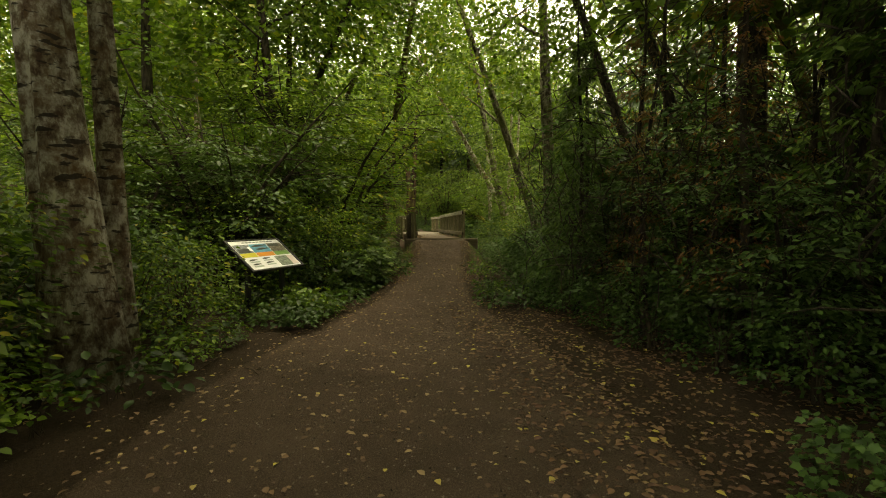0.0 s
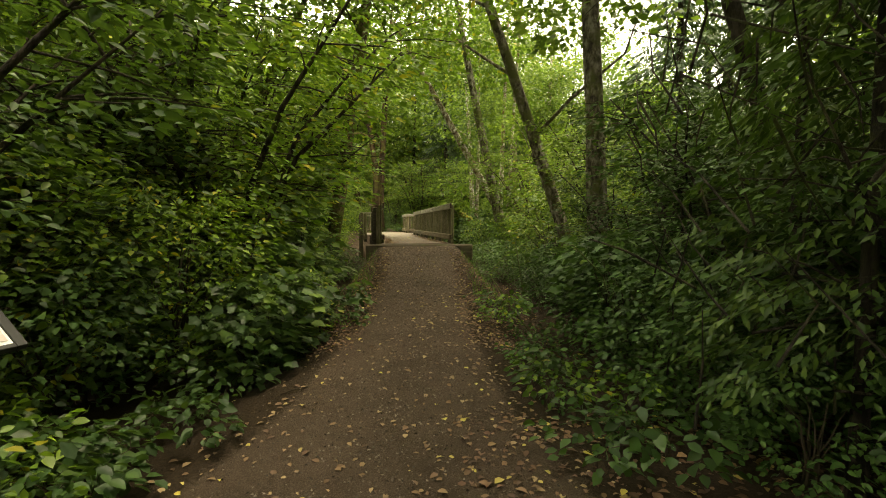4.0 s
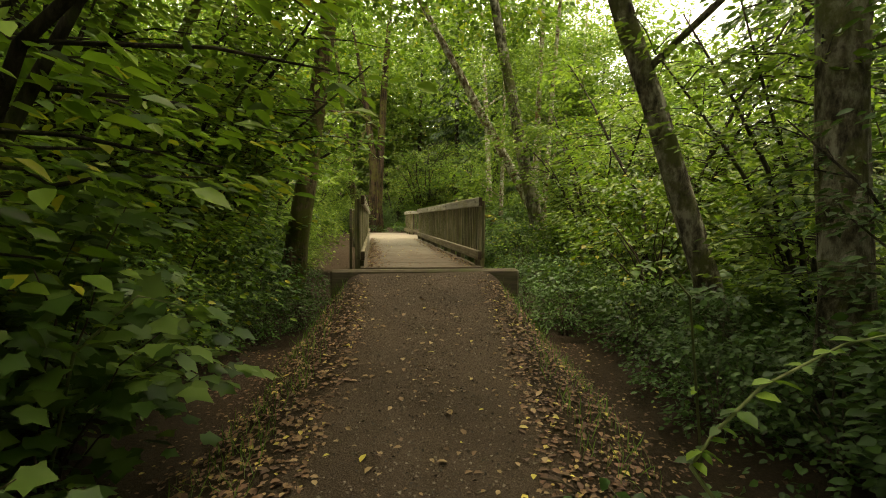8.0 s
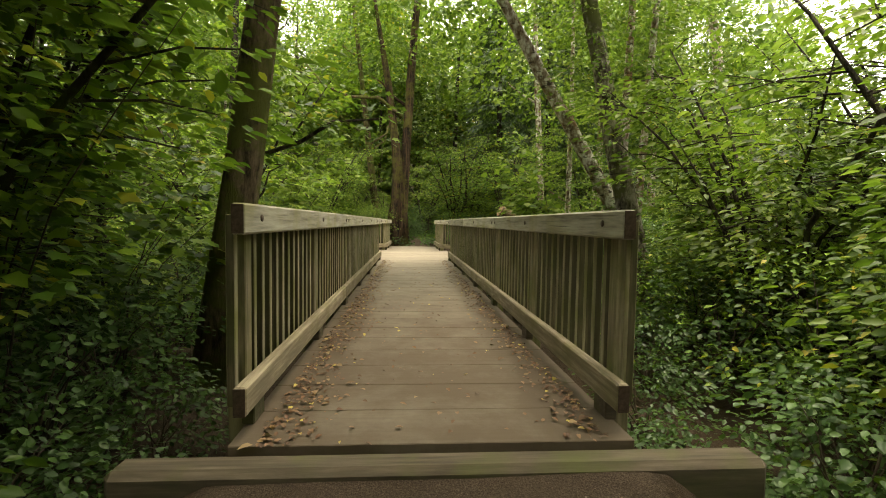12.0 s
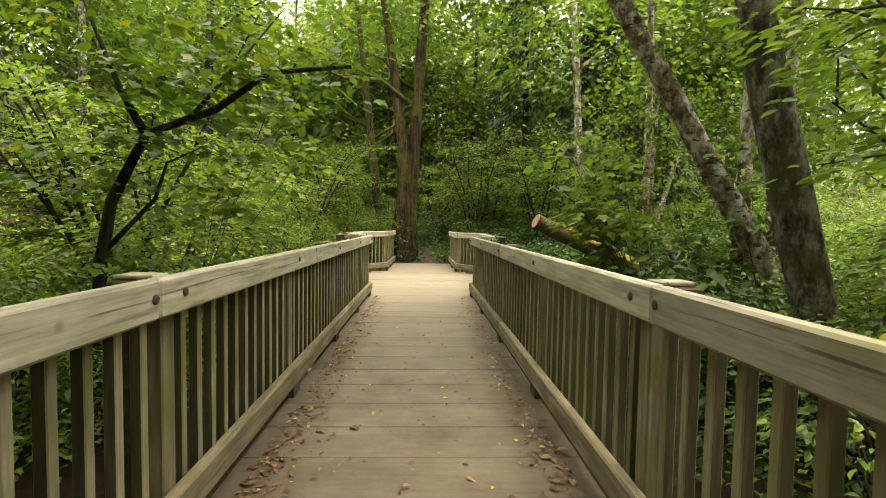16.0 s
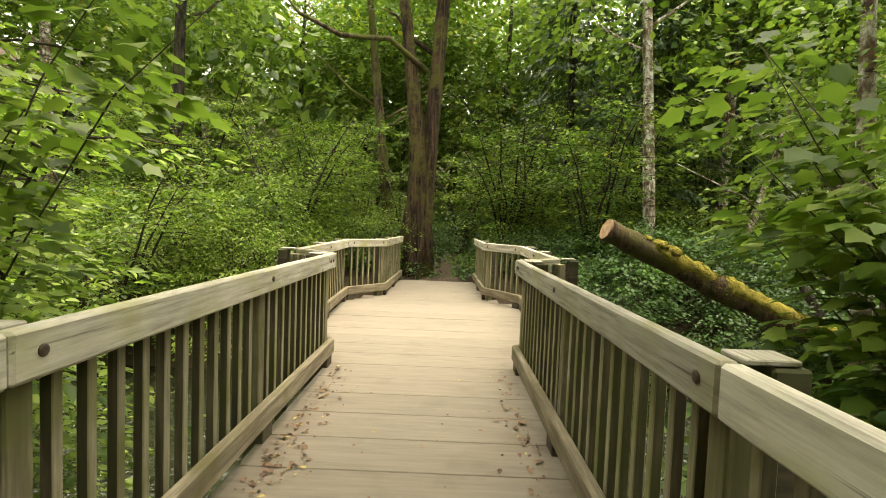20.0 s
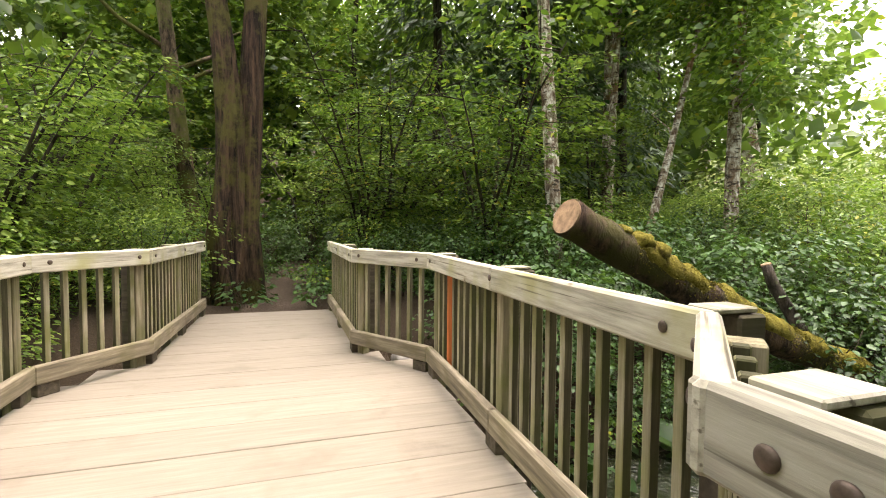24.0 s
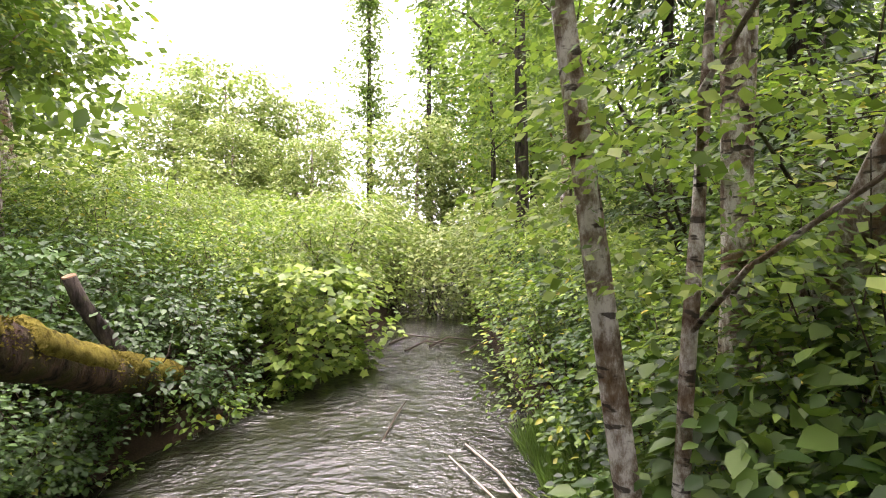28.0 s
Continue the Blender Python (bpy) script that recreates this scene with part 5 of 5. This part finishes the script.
    within(stream, on("picture_detail", 0.05, 0.21, 0.30, 0.31, SIGN_DARK, 0.0065, label="dark rock in the stream photograph"))
    within(stream, on("picture_detail", 0.30, 0.17, 0.36, 0.27, SIGN_WHITE, 0.0065, label="white water in the stream photograph"))
    within(blue, on("picture_detail", 0.56, 0.205, 0.66, 0.245, SIGN_ORANGE, 0.006, label="orange patch in the blue picture"))
    within(rock, on("picture_detail", 0.83, 0.12, 1.10, 0.18, SIGN_DARK, 0.0065, label="dark shade in the rock photograph"))
    on("caption", 0.02, 0.325, 0.37, 0.43, SIGN_YELLOW, label="yellow caption band")
    on("caption", 0.385, 0.325, 0.80, 0.43, SIGN_ORANGE, label="orange caption band")
    on("caption", 0.815, 0.325, 1.18, 0.43, SIGN_GREEN, label="green caption band")
    for k, (x, y) in enumerate(((0.08, 0.49), (0.40, 0.47), (0.08, 0.60), (0.40, 0.58))):
        fish(x, y + 0.014, x + 0.20, 0.042)
        on("text_bar", x + 0.01, y + 0.05, x + 0.22, y + 0.075, SIGN_PALE)
    for k in range(2):
        fish(0.41 + 0.05 * k, 0.15 + 0.085 * k, 0.77, 0.055, 0.0065)
    on("picture", 0.72, 0.46, 1.02, 0.71, SIGN_PHOTO_C, label="photograph of a salmon in shallow water")
    on("caption", 1.02, 0.46, 1.18, 0.71, SIGN_PINK, label="pale pink text block")
    for x in (-0.42, 0.42):
        p = c + u * x + v * 0.02 - n * 0.06
        z0 = gz(p.x, p.y) - 0.2
        h = p.z - z0
        part("leg", box_mesh("leg", 0.075, 0.075, h, SIGNBLACK, 0.006), sign, m=inv @ pose(p.x, p.y, z0 + h / 2, 0, 0, math.degrees(math.atan2(u.y, u.x))))


SIGN_WHITE = plain("sign_white", (0.80, 0.82, 0.82), 0.35, 0.5, 0.06, 5)
SIGN_GREY = plain("sign_grey", (0.25, 0.27, 0.27), 0.4, 0.5, 0.1, 20)
SIGN_PHOTO_A = plain("sign_stream_photo", (0.22, 0.25, 0.26), 0.35, 0.5, 0.9, 16)
SIGN_PHOTO_B = plain("sign_rock_photo", (0.15, 0.13, 0.10), 0.35, 0.5, 0.9, 18)
SIGN_PHOTO_C = plain("sign_salmon_photo", (0.17, 0.21, 0.16), 0.35, 0.5, 0.9, 18)
SIGN_BLUE = plain("sign_blue", (0.09, 0.33, 0.46), 0.35, 0.5, 0.35, 8)
SIGN_YELLOW = plain("sign_yellow", (0.60, 0.55, 0.06), 0.35, 0.5, 0.06, 8)
SIGN_ORANGE = plain("sign_orange", (0.66, 0.25, 0.03), 0.35, 0.5, 0.06, 8)
SIGN_GREEN = plain("sign_green", (0.16, 0.33, 0.09), 0.35, 0.5, 0.06, 8)
SIGN_PINK = plain("sign_pink", (0.66, 0.56, 0.55), 0.35, 0.5, 0.06, 8)
SIGN_PALE = plain("sign_pale_green", (0.40, 0.50, 0.42), 0.35, 0.5, 0.06, 8)
SIGN_DARK = plain("sign_fish_dark", (0.05, 0.06, 0.05), 0.35, 0.5, 0.4, 20)
build_sign()


# ---- the fallen log over the creek ----
def build_log():
    a, b = np.array((4.52, 30.55, 2.80)), np.array((10.25, 31.35, 0.46))
    log = tagged(new("fallen_log"), "thick sawn-off fallen log with yellow-green moss leaning to the creek", "log")
    log.matrix_basis = Matrix.Translation((b[0], b[1], gz(b[0], b[1])))
    o = Vector(log.matrix_basis.translation)
    n = 26
    d = (b - a) / (n - 1)
    r = np.random.default_rng(3)
    pts = [tuple(a + d * k + np.array((0, 0, -0.12 * math.sin(math.pi * k / (n - 1)))) - np.array(o)) for k in range(n)]
    rad = [0.19 + 0.035 * math.sin(k * 0.9) * 0.4 + 0.02 * (k / n) + r.normal(0, 0.006) for k in range(n)]
    part("trunk", from_arrays("trunk", *tube(pts, rad, 18, 4, 0.035), BARK_RED, True), log)
    # the pale sawn end, a shallow cone with growth rings
    u = Vector(d).normalized()
    disc = bmesh.new()
    bmesh.ops.create_cone(disc, cap_ends=True, segments=20, radius1=0.182, radius2=0.174, depth=0.03, matrix=Matrix.Translation(Vector(pts[0]) - u * 0.012) @ u.to_track_quat("Z", "Y").to_matrix().to_4x4())
    me = bpy.data.meshes.new("cut_end")
    disc.to_mesh(me)
    disc.free()
    me.materials.append(CUTWOOD)
    part("cut_end", me, log, "pale sawn end")
    # moss: tufts along the top
    P, W = [], []
    for k in range(9000):
        t = r.beta(1.2, 1.3) * 0.96 + 0.02
        patch = math.sin(t * 23) + 0.8 * math.sin(t * 9 + 1) + r.normal(0, 0.5)
        if t < 0.13 or patch < -0.7:
            continue
        ang = r.normal(0.3, 0.7)
        i = min(n - 2, int(t * (n - 1)))
        c = np.array(pts[i]) + (np.array(pts[i + 1]) - np.array(pts[i])) * (t * (n - 1) - i)
        side = np.cross(np.array(u), (0, 0, 1))
        side /= np.linalg.norm(side)
        up = np.cross(side, np.array(u))
        nrm = up * math.cos(ang) + side * math.sin(ang)
        thick = 1.0 + (0.2 if 0.2 < t < 0.3 else 0.03)
        P.append(c + nrm * rad[i] * thick * r.uniform(0.97, 1.06))
        W.append(nrm * 0.6 + r.normal(0, 0.6, 3))
    moss = leaf_mesh("moss", MOSS, [leaves(np.array(P), np.array(W), r.uniform(0.015, 0.04, len(P)), r, KITE, 0.2, 0.35)])
    part("moss", moss, log, "thick yellow-green moss", kind="stuff")
    # continuous moss over the upper side, thick and ragged
    for j, (t0, t1) in enumerate(((0.13, 0.34), (0.36, 0.63), (0.66, 0.78), (0.80, 0.99))):
        V, Fc, cols = [], [], 13
        steps = int((t1 - t0) * 90)
        side = np.cross(np.array(u), (0, 0, 1))
        side /= np.linalg.norm(side)
        up = np.cross(side, np.array(u))
        for k in range(steps + 1):
            t = t0 + (t1 - t0) * k / steps
            i = min(n - 2, int(t * (n - 1)))
            c = np.array(pts[i]) + (np.array(pts[i + 1]) - np.array(pts[i])) * (t * (n - 1) - i)
            end = min(k, steps - k) / 3
            wide = min(1.0, 0.25 + end) * (1.3 + 0.3 * noise.noise(Vector((t * 16, j * 3.0, 0))))
            for q in range(cols):
                ang = (q / (cols - 1) * 2 - 1) * wide + 0.3
                edge = 1 - abs(q / (cols - 1) * 2 - 1) ** 4
                rr = rad[i] * 0.985 + edge * min(1, end) * (0.05 + 0.04 * noise.noise(Vector((t * 60, ang * 5, j))) + r.uniform(0, 0.02))
                V.append(tuple(c + (up * math.cos(ang) + side * math.sin(ang)) * rr))
        for k in range(steps):
            for q in range(cols - 1):
                a0 = k * cols + q
                Fc.append((a0, a0 + 1, a0 + cols + 1, a0 + cols))
        part("moss", from_arrays("moss", V, Fc, MOSS, True), log, "thick yellow-green moss")
    for t, s in ((0.16, 0.17), (0.225, 0.19), (0.26, 0.13), (0.13, 0.1)):
        i = int(t * (n - 1))
        bm = bmesh.new()
        bmesh.ops.create_icosphere(bm, subdivisions=3, radius=s)
        for vv in bm.verts:
            vv.co *= 1 + 0.3 * noise.noise(vv.co * 14 + Vector((t * 9, 0, 0)))
            vv.co.z *= 0.6
        me = bpy.data.meshes.new("moss_cushion")
        bm.to_mesh(me)
        bm.free()
        me.materials.append(MOSS)
        me.shade_smooth()
        part("moss_cushion", me, log, m=Matrix.Translation(Vector(pts[i]) + Vector((0, -0.04, rad[i] * 1.02))))
    # a snapped branch rising from behind and a stub at the foot
    p = Vector(pts[19])
    part("branch", from_arrays("branch", *tube([tuple(p), tuple(p + Vector((0.0, 0.25, 0.45))), tuple(p + Vector((-0.25, 0.4, 0.95))), tuple(p + Vector((-0.35, 0.45, 1.25)))], [0.11, 0.09, 0.08, 0.075], 10, 5), BARK_DARK, True), log)
    end = p + Vector((-0.35, 0.45, 1.25))
    way = Vector((-0.1, 0.05, 0.3)).normalized()
    face = bmesh.new()
    bmesh.ops.create_cone(face, cap_ends=True, segments=14, radius1=0.072, radius2=0.066, depth=0.02, matrix=Matrix.Translation(end + way * 0.005) @ way.to_track_quat("Z", "Y").to_matrix().to_4x4())
    face_mesh = bpy.data.meshes.new("cut_end")
    face.to_mesh(face_mesh)
    face.free()
    face_mesh.materials.append(CUTWOOD)
    part("cut_end", face_mesh, log, "orange sawn end of the broken branch")
    q = Vector(pts[-1])
    part("stub", from_arrays("stub", *tube([tuple(q + Vector((-0.2, -0.05, 0))), tuple(q + Vector((-0.1, -0.3, -0.22))), tuple(q + Vector((-0.08, -0.42, -0.3)))], [0.1, 0.085, 0.08], 10, 6), BARK_RED, True), log)


build_log()


# ---- the bright bush that hangs over the water ----
SALMON = proto("salmonberry", "salmonberry with large ribbed green leaves on the bank", "shrub", 131, 0.9, 1.5, 95, 9, 0.28, 0.15, OVATE, LEAF_SALMON, 9, 0.014, 0.1)
for k, (x, y, s) in enumerate([(5.3, 25.6, 1.0), (4.7, 25.7, 0.9), (5.7, 25.9, 0.75), (4.3, 25.2, 1.0), (6.0, 25.2, 1.15), (5.0, 24.8, 1.2)]):
    plant(SALMON, x, y, s, 63 * k, group="salmonberries on the creek bank")
CREEK_BUSH = proto("creek_bush", "bright yellow-green maple bush hanging over the creek", "bush", 130, 1.5, 2.3, 230, 11, 0.34, 0.17, LOBED, LEAF_LIGHT, 10, 0.02, 0.05)
plant(CREEK_BUSH, 12.6, 29.9, 1.0, 30, z=-0.25)
plant(CREEK_BUSH, 14.6, 30.6, 1.0, 140, z=-0.1)
for k, (x, y, s) in enumerate([(6.1, 32.6, 0.8), (7.2, 32.9, 0.9), (8.3, 32.4, 0.75), (9.0, 33.0, 0.95), (5.2, 32.2, 0.7), (6.6, 33.8, 1.0), (4.6, 33.2, 0.75), (8.0, 34.0, 1.0), (9.8, 32.6, 0.8), (10.8, 32.2, 0.9), (11.4, 31.4, 0.7), (6.4, 31.75, 0.5), (7.1, 31.8, 0.45), (8.7, 31.65, 0.45), (7.9, 31.7, 0.5), (9.5, 31.7, 0.5)]):
    plant(SHRUBS[k % 4], x, y, s, 50 * k, group="shrubs under the log")
for k, (x, y, s) in enumerate([(6.2, 25.7, 0.75), (7.0, 25.3, 0.9), (7.8, 25.4, 0.85), (8.8, 25.2, 0.95), (5.3, 25.3, 0.7), (4.6, 25.0, 0.7), (9.8, 25.0, 1.0), (10.8, 24.8, 1.05), (11.8, 25.0, 1.0), (5.9, 24.4, 0.9), (7.4, 24.2, 1.0), (12.8, 24.8, 1.1), (13.8, 24.9, 1.1)]):
    plant((SHRUBS, MIDS, SHRUBS)[k % 3][k % 4], x, y, s, 70 * k, group="shrubs on the creek bank")
for k, (x, y) in enumerate([(4.7, 26.0), (5.6, 26.15), (6.5, 26.05), (7.2, 26.1), (7.9, 25.95), (4.2, 26.0), (5.0, 25.7)]):
    plant(HERBS[k % 5], x, y, 1.2, 47 * k, group="low plants on the creek bank")


for k in range(34):
    x = rng.uniform(4.2, 11.5)
    plant(HERBS[k % 5], x, float(creek_mid(x) + creek_half(x)) * 1.0 + rng.uniform(0.0, 0.8), rng.uniform(0.8, 1.4), 47 * k, group="low plants on the creek bank")


CABBAGE = proto("skunk_cabbage", "skunk cabbage with broad upright leaves at the water's edge", "plant", 140, 0.35, 0.5, 5, 2, 0.1, 0.36, OVATE, LEAF_DEEP, 4, 0.012, 0.1, 0.5, 0.3, -0.2)
for k, (x, y, s) in enumerate([(6.75, 30.75, 0.9), (6.2, 31.15, 1.0), (7.3, 31.1, 0.8), (5.3, 31.0, 0.9)]):
    plant(CABBAGE, x, y, s, 90 * k, z=max(gz(x, y), WATER_Z - 0.05), group="skunk cabbages")


# ---- grass on the bank ----
def grass(n, place, name, label, size):
    r = np.random.default_rng(17)
    x, y = place(r, n)
    p = np.stack([x, y, ground_z(x, y)], 1)
    w = np.stack([r.normal(0, 0.35, n), r.normal(0, 0.35, n), np.ones(n)], 1)
    me = leaf_mesh(name, GRASS, [leaves(p, w, size * r.uniform(0.5, 1.2, n), r, (np.array([(-0.012, 0, 0), (0.012, 0, 0), (0.012, 0.6, 0.05), (0, 1, 0.22), (-0.012, 0.6, 0.05)]) * np.array((1.6, 1, 1)), [(0, 1, 2, 4), (4, 2, 3)]), 0.2, 0.0)])
    tagged(new(name, me), label, "grass", kind="stuff")


grass(5200, lambda r, n: (r.uniform(4.2, 9.5, n), 26.25 - 0.7 * r.random(n) ** 1.3), "bank_grass", "tufts of thin green grass on the creek bank", 0.5)
grass(900, lambda r, n: (lambda y, s: (path_x(y) + s * (path_half(y) + r.uniform(0.15, 0.75, n)), y))(r.uniform(12, 16.4, n), np.where(r.random(n) < 0.5, -1, 1)), "path_grass", "thin grass along the ramp's edges", 0.15)


# ---- fallen leaves ----
def litter(name, label, n, place, size, seed, lift=0.006, mat=None):
    r = np.random.default_rng(seed)
    x, y, z = place(r, n)
    m = len(x)
    p = np.stack([x, y, z + lift], 1)
    a = r.uniform(0, 2 * np.pi, m)
    w = np.stack([np.cos(a), np.sin(a), r.normal(0, 0.18, m)], 1)
    shape = (OVATE[0] * np.array((1.0, 1.0, 1.3)), OVATE[1])
    me = leaf_mesh(name, mat or LITTER, [leaves(p, w, size * r.uniform(0.5, 1.5, m), r, shape, 0.88, 0.0)])
    tagged(new(name, me), label, "fallen leaves", kind="stuff")


def litter_path(r, n):
    y = r.uniform(-2.5, 16.4, n)
    y = y[r.random(n) < np.interp(y, [-2, 6, 9, 16], [1, 1, 0.55, 0.4])]
    m = len(y)
    s = r.normal(0, 1, m)
    half = path_half(y)
    x = path_x(y) + np.where(r.random(m) < 0.5, s * half * 0.65, np.sign(s + 0.25) * half * (0.75 + np.abs(r.normal(0, 0.38, m))))
    return x, y, ground_z(x, y)


def litter_start(r, n):
    x, y = r.uniform(0.9, 4.2, n), r.uniform(-1.5, 8, n)
    return x, y, ground_z(x, y)


def litter_ramp(r, n):
    y = r.uniform(9.5, 16.1, n)
    s = np.where(r.random(n) < 0.5, -1, 1)
    x = path_x(y) + s * path_half(y) * (0.85 + np.abs(r.normal(0, 0.85, n)))
    return x, y, ground_z(x, y)


def litter_deck(r, n):
    y = r.uniform(Y0, 26.9, n)
    left = r.random(n) < 0.6
    e = np.abs(r.normal(0, 0.13, n))
    loose = r.random(n) < 0.12
    x = np.where(left, 0.80 + e, 2.43 - e * 0.8)
    x = np.where(loose, r.uniform(0.9, 2.3, n), x)
    keep = r.random(n) < np.interp(y, [Y0, 20, 24, 27], [1, 0.9, 0.5, 0.15])
    x, y = x[keep], y[keep]
    return x, y, deck_z(0) + r.uniform(0, 0.012, len(x))


litter("path_leaves", "scattered tan and yellow fallen leaves on the dirt path", 5600, litter_path, 0.05, 31)
litter("thicket_leaves", "carpet of red-brown fallen leaves under the cedars", 5200, litter_start, 0.06, 32, mat=LITTER_RED)
litter("deck_leaves", "dry brown leaves gathered along the bridge kerbs", 4200, litter_deck, 0.03, 33, mat=LITTER_RED)
litter("deck_leaves", "few larger yellow and tan leaves on the bridge deck", 260, litter_deck, 0.05, 36)
litter("ramp_leaves", "red-brown leaves on the ramp's slopes", 9500, litter_ramp, 0.042, 37, mat=LITTER_RED)


def crumbs():
    """Gravel and leaf crumbs trodden into the path."""
    r = np.random.default_rng(35)
    n = 15000
    y = r.uniform(-1.5, 16.4, n)
    x = path_x(y) + r.normal(0, 0.55, n) * path_half(y)
    p = np.stack([x, y, ground_z(x, y) + 0.003], 1)
    a = r.uniform(0, 2 * np.pi, n)
    me = leaf_mesh("path_crumbs", CRUMB, [leaves(p, np.stack([np.cos(a), np.sin(a), r.normal(0, 0.3, n)], 1), r.uniform(0.008, 0.026, n), r, (KITE[0] * np.array((1.5, 1, 2.5)), KITE[1]), 0.6, 0.0)])
    tagged(new("path_crumbs", me), "fine gravel and leaf crumbs trodden into the path", "gravel", kind="stuff")


CRUMB = leaf_mat("gravel_crumb", (0.03, 0.022, 0.016), (0.10, 0.075, 0.055), (0.26, 0.21, 0.16), trans=0.0, rough=0.9)
crumbs()


# ---- bramble canes that lean into the path ----
def cane(points, seed, size=0.085):
    r = np.random.default_rng(seed)
    o = np.array(points[0])
    c = tagged(new("bramble_cane"), "long arching bramble cane with paired leaves beside the path", "plant")
    c.matrix_basis = pose(*points[0])
    loc = [np.array(p) - o for p in points]
    part("stem", from_arrays("stem", *tube([tuple(p) for p in loc], [0.011 * (1 - 0.7 * k / (len(loc) - 1)) for k in range(len(loc))], 6, seed), CANE, True), c)
    P, W = [], []
    for k in range(len(loc) - 1):
        for t in (0.15, 0.5, 0.85):
            p = loc[k] + (loc[k + 1] - loc[k]) * t
            for q in range(3):
                a = r.uniform(0, 2 * np.pi)
                P.append(p)
                W.append((np.cos(a), np.sin(a), r.normal(0.1, 0.2)))
    part("leaves", leaf_mesh("cane_leaves", LEAF, [leaves(np.array(P), np.array(W), size * r.uniform(0.6, 1.3, len(P)), r, OVATE, 0.8, 0.2)]), c, kind="stuff")


CANE = plain("green_cane", (0.13, 0.15, 0.06), 0.7, 0.3, 0.3, 20)
cane([(2.75, 11.1, gz(2.75, 11.1)), (2.17, 11.35, 1.12), (2.25, 11.33, 1.26), (2.43, 11.3, 1.46), (2.75, 11.25, 1.64), (3.1, 11.2, 1.72), (3.5, 11.1, 1.64)], 1)
cane([(3.2, 12.6, gz(3.2, 12.6)), (2.9, 12.4, 1.64), (2.55, 12.2, 1.89), (2.3, 12.1, 1.84)], 2)
cane([(-0.9, 12.3, gz(-0.9, 12.3)), (-0.6, 12.2, 1.44), (-0.25, 12.1, 1.74), (0.05, 12.0, 1.69)], 3)
cane([(3.3, 9.3, gz(3.3, 9.3)), (2.9, 9.2, 1.34), (2.5, 9.1, 1.69), (2.2, 9.1, 1.64)], 4)

# ---- sticks and stones ----
def stick(points, r, label="bare grey driftwood stick at the water's edge", mat=None, name="stick"):
    x, y, z = points[0]
    ob = tagged(new(name, from_arrays(name, *tube([(a - x, b - y, c - z) for a, b, c in points], [r * (1 - 0.6 * k / (len(points) - 1)) for k in range(len(points))], 7, 3), mat or DRIFT, True)), label, "stick")
    ob.matrix_basis = pose(x, y, z)


DRIFT = plain("driftwood", (0.42, 0.36, 0.28), 0.9, 0.2, 0.3, 20)
stick([(6.4, 26.0, 0.05), (7.3, 26.55, -0.08), (8.4, 26.75, -0.14), (9.2, 27.05, -0.16)], 0.03)
stick([(6.9, 26.1, 0.02), (7.8, 26.9, -0.12), (8.9, 27.3, -0.17)], 0.022)
stick([(9.4, 28.2, -0.22), (10.2, 28.0, -0.12), (10.9, 27.85, -0.16)], 0.015, "thin twig standing out of the creek", STEM)
for k, (x, y) in enumerate([(14.2, 27.9), (14.6, 27.3), (13.9, 26.6), (14.9, 28.3)]):
    stick([(x, y, -0.16), (x + 0.5, y - 0.5, -0.05), (x + 0.3, y - 1.3, -0.1)], 0.03, "dark branch lodged at the creek's bend", STEM, "branch")
for k, (x, y) in enumerate([(7.0, 32.0), (7.9, 31.9), (6.2, 31.8), (8.6, 31.8)]):
    stick([(x, y, 0.0), (x + 0.6, y - 0.35, -0.02), (x + 1.2, y - 0.55, -0.12)], 0.028, "dark rotting branch on the creek bank", BARK_RED, "branch")
for k in range(26):
    y = -1 + 17 * rng.random()
    s = 1 if rng.random() < 0.6 else -1
    x = float(path_x(y)) + s * (float(path_half(y)) + rng.uniform(-0.2, 0.5))
    a, L = rng.uniform(0, 6.28), rng.uniform(0.2, 0.6)
    z = gz(x, y) + 0.012
    x2, y2 = x + L * math.cos(a), y + L * math.sin(a)
    stick([(x, y, z), ((x + x2) / 2 + 0.02, (y + y2) / 2, (z + gz(x2, y2) + 0.012) / 2 + 0.015), (x2, y2, gz(x2, y2) + 0.015)], 0.007, "small brown twig lying by the path", STEM, "twig")


def stone(x, y, s, seed, z=None):
    bm = bmesh.new()
    bmesh.ops.create_icosphere(bm, subdivisions=3, radius=s)
    for v in bm.verts:
        v.co *= 1 + 0.35 * noise.noise(v.co * (1.6 / s) * 0.7 + Vector((seed * 3.1, 0, 0)))
        v.co.z *= 0.65
    me = bpy.data.meshes.new("stone")
    bm.to_mesh(me)
    bm.free()
    me.materials.append(STONE)
    me.shade_smooth()
    ob = tagged(new("stone", me), "rounded grey stone on the far bank", "stone")
    ob.matrix_basis = pose(x, y, (gz(x, y) if z is None else z) + s * 0.2)


STONE = plain("creek_stone", (0.24, 0.22, 0.19), 0.85, 0.3, 0.4, 9)
for k in range(9):
    stone(2.9 + 0.9 * rng.random(), 31.9 + 1.0 * rng.random(), rng.uniform(0.1, 0.2), k)
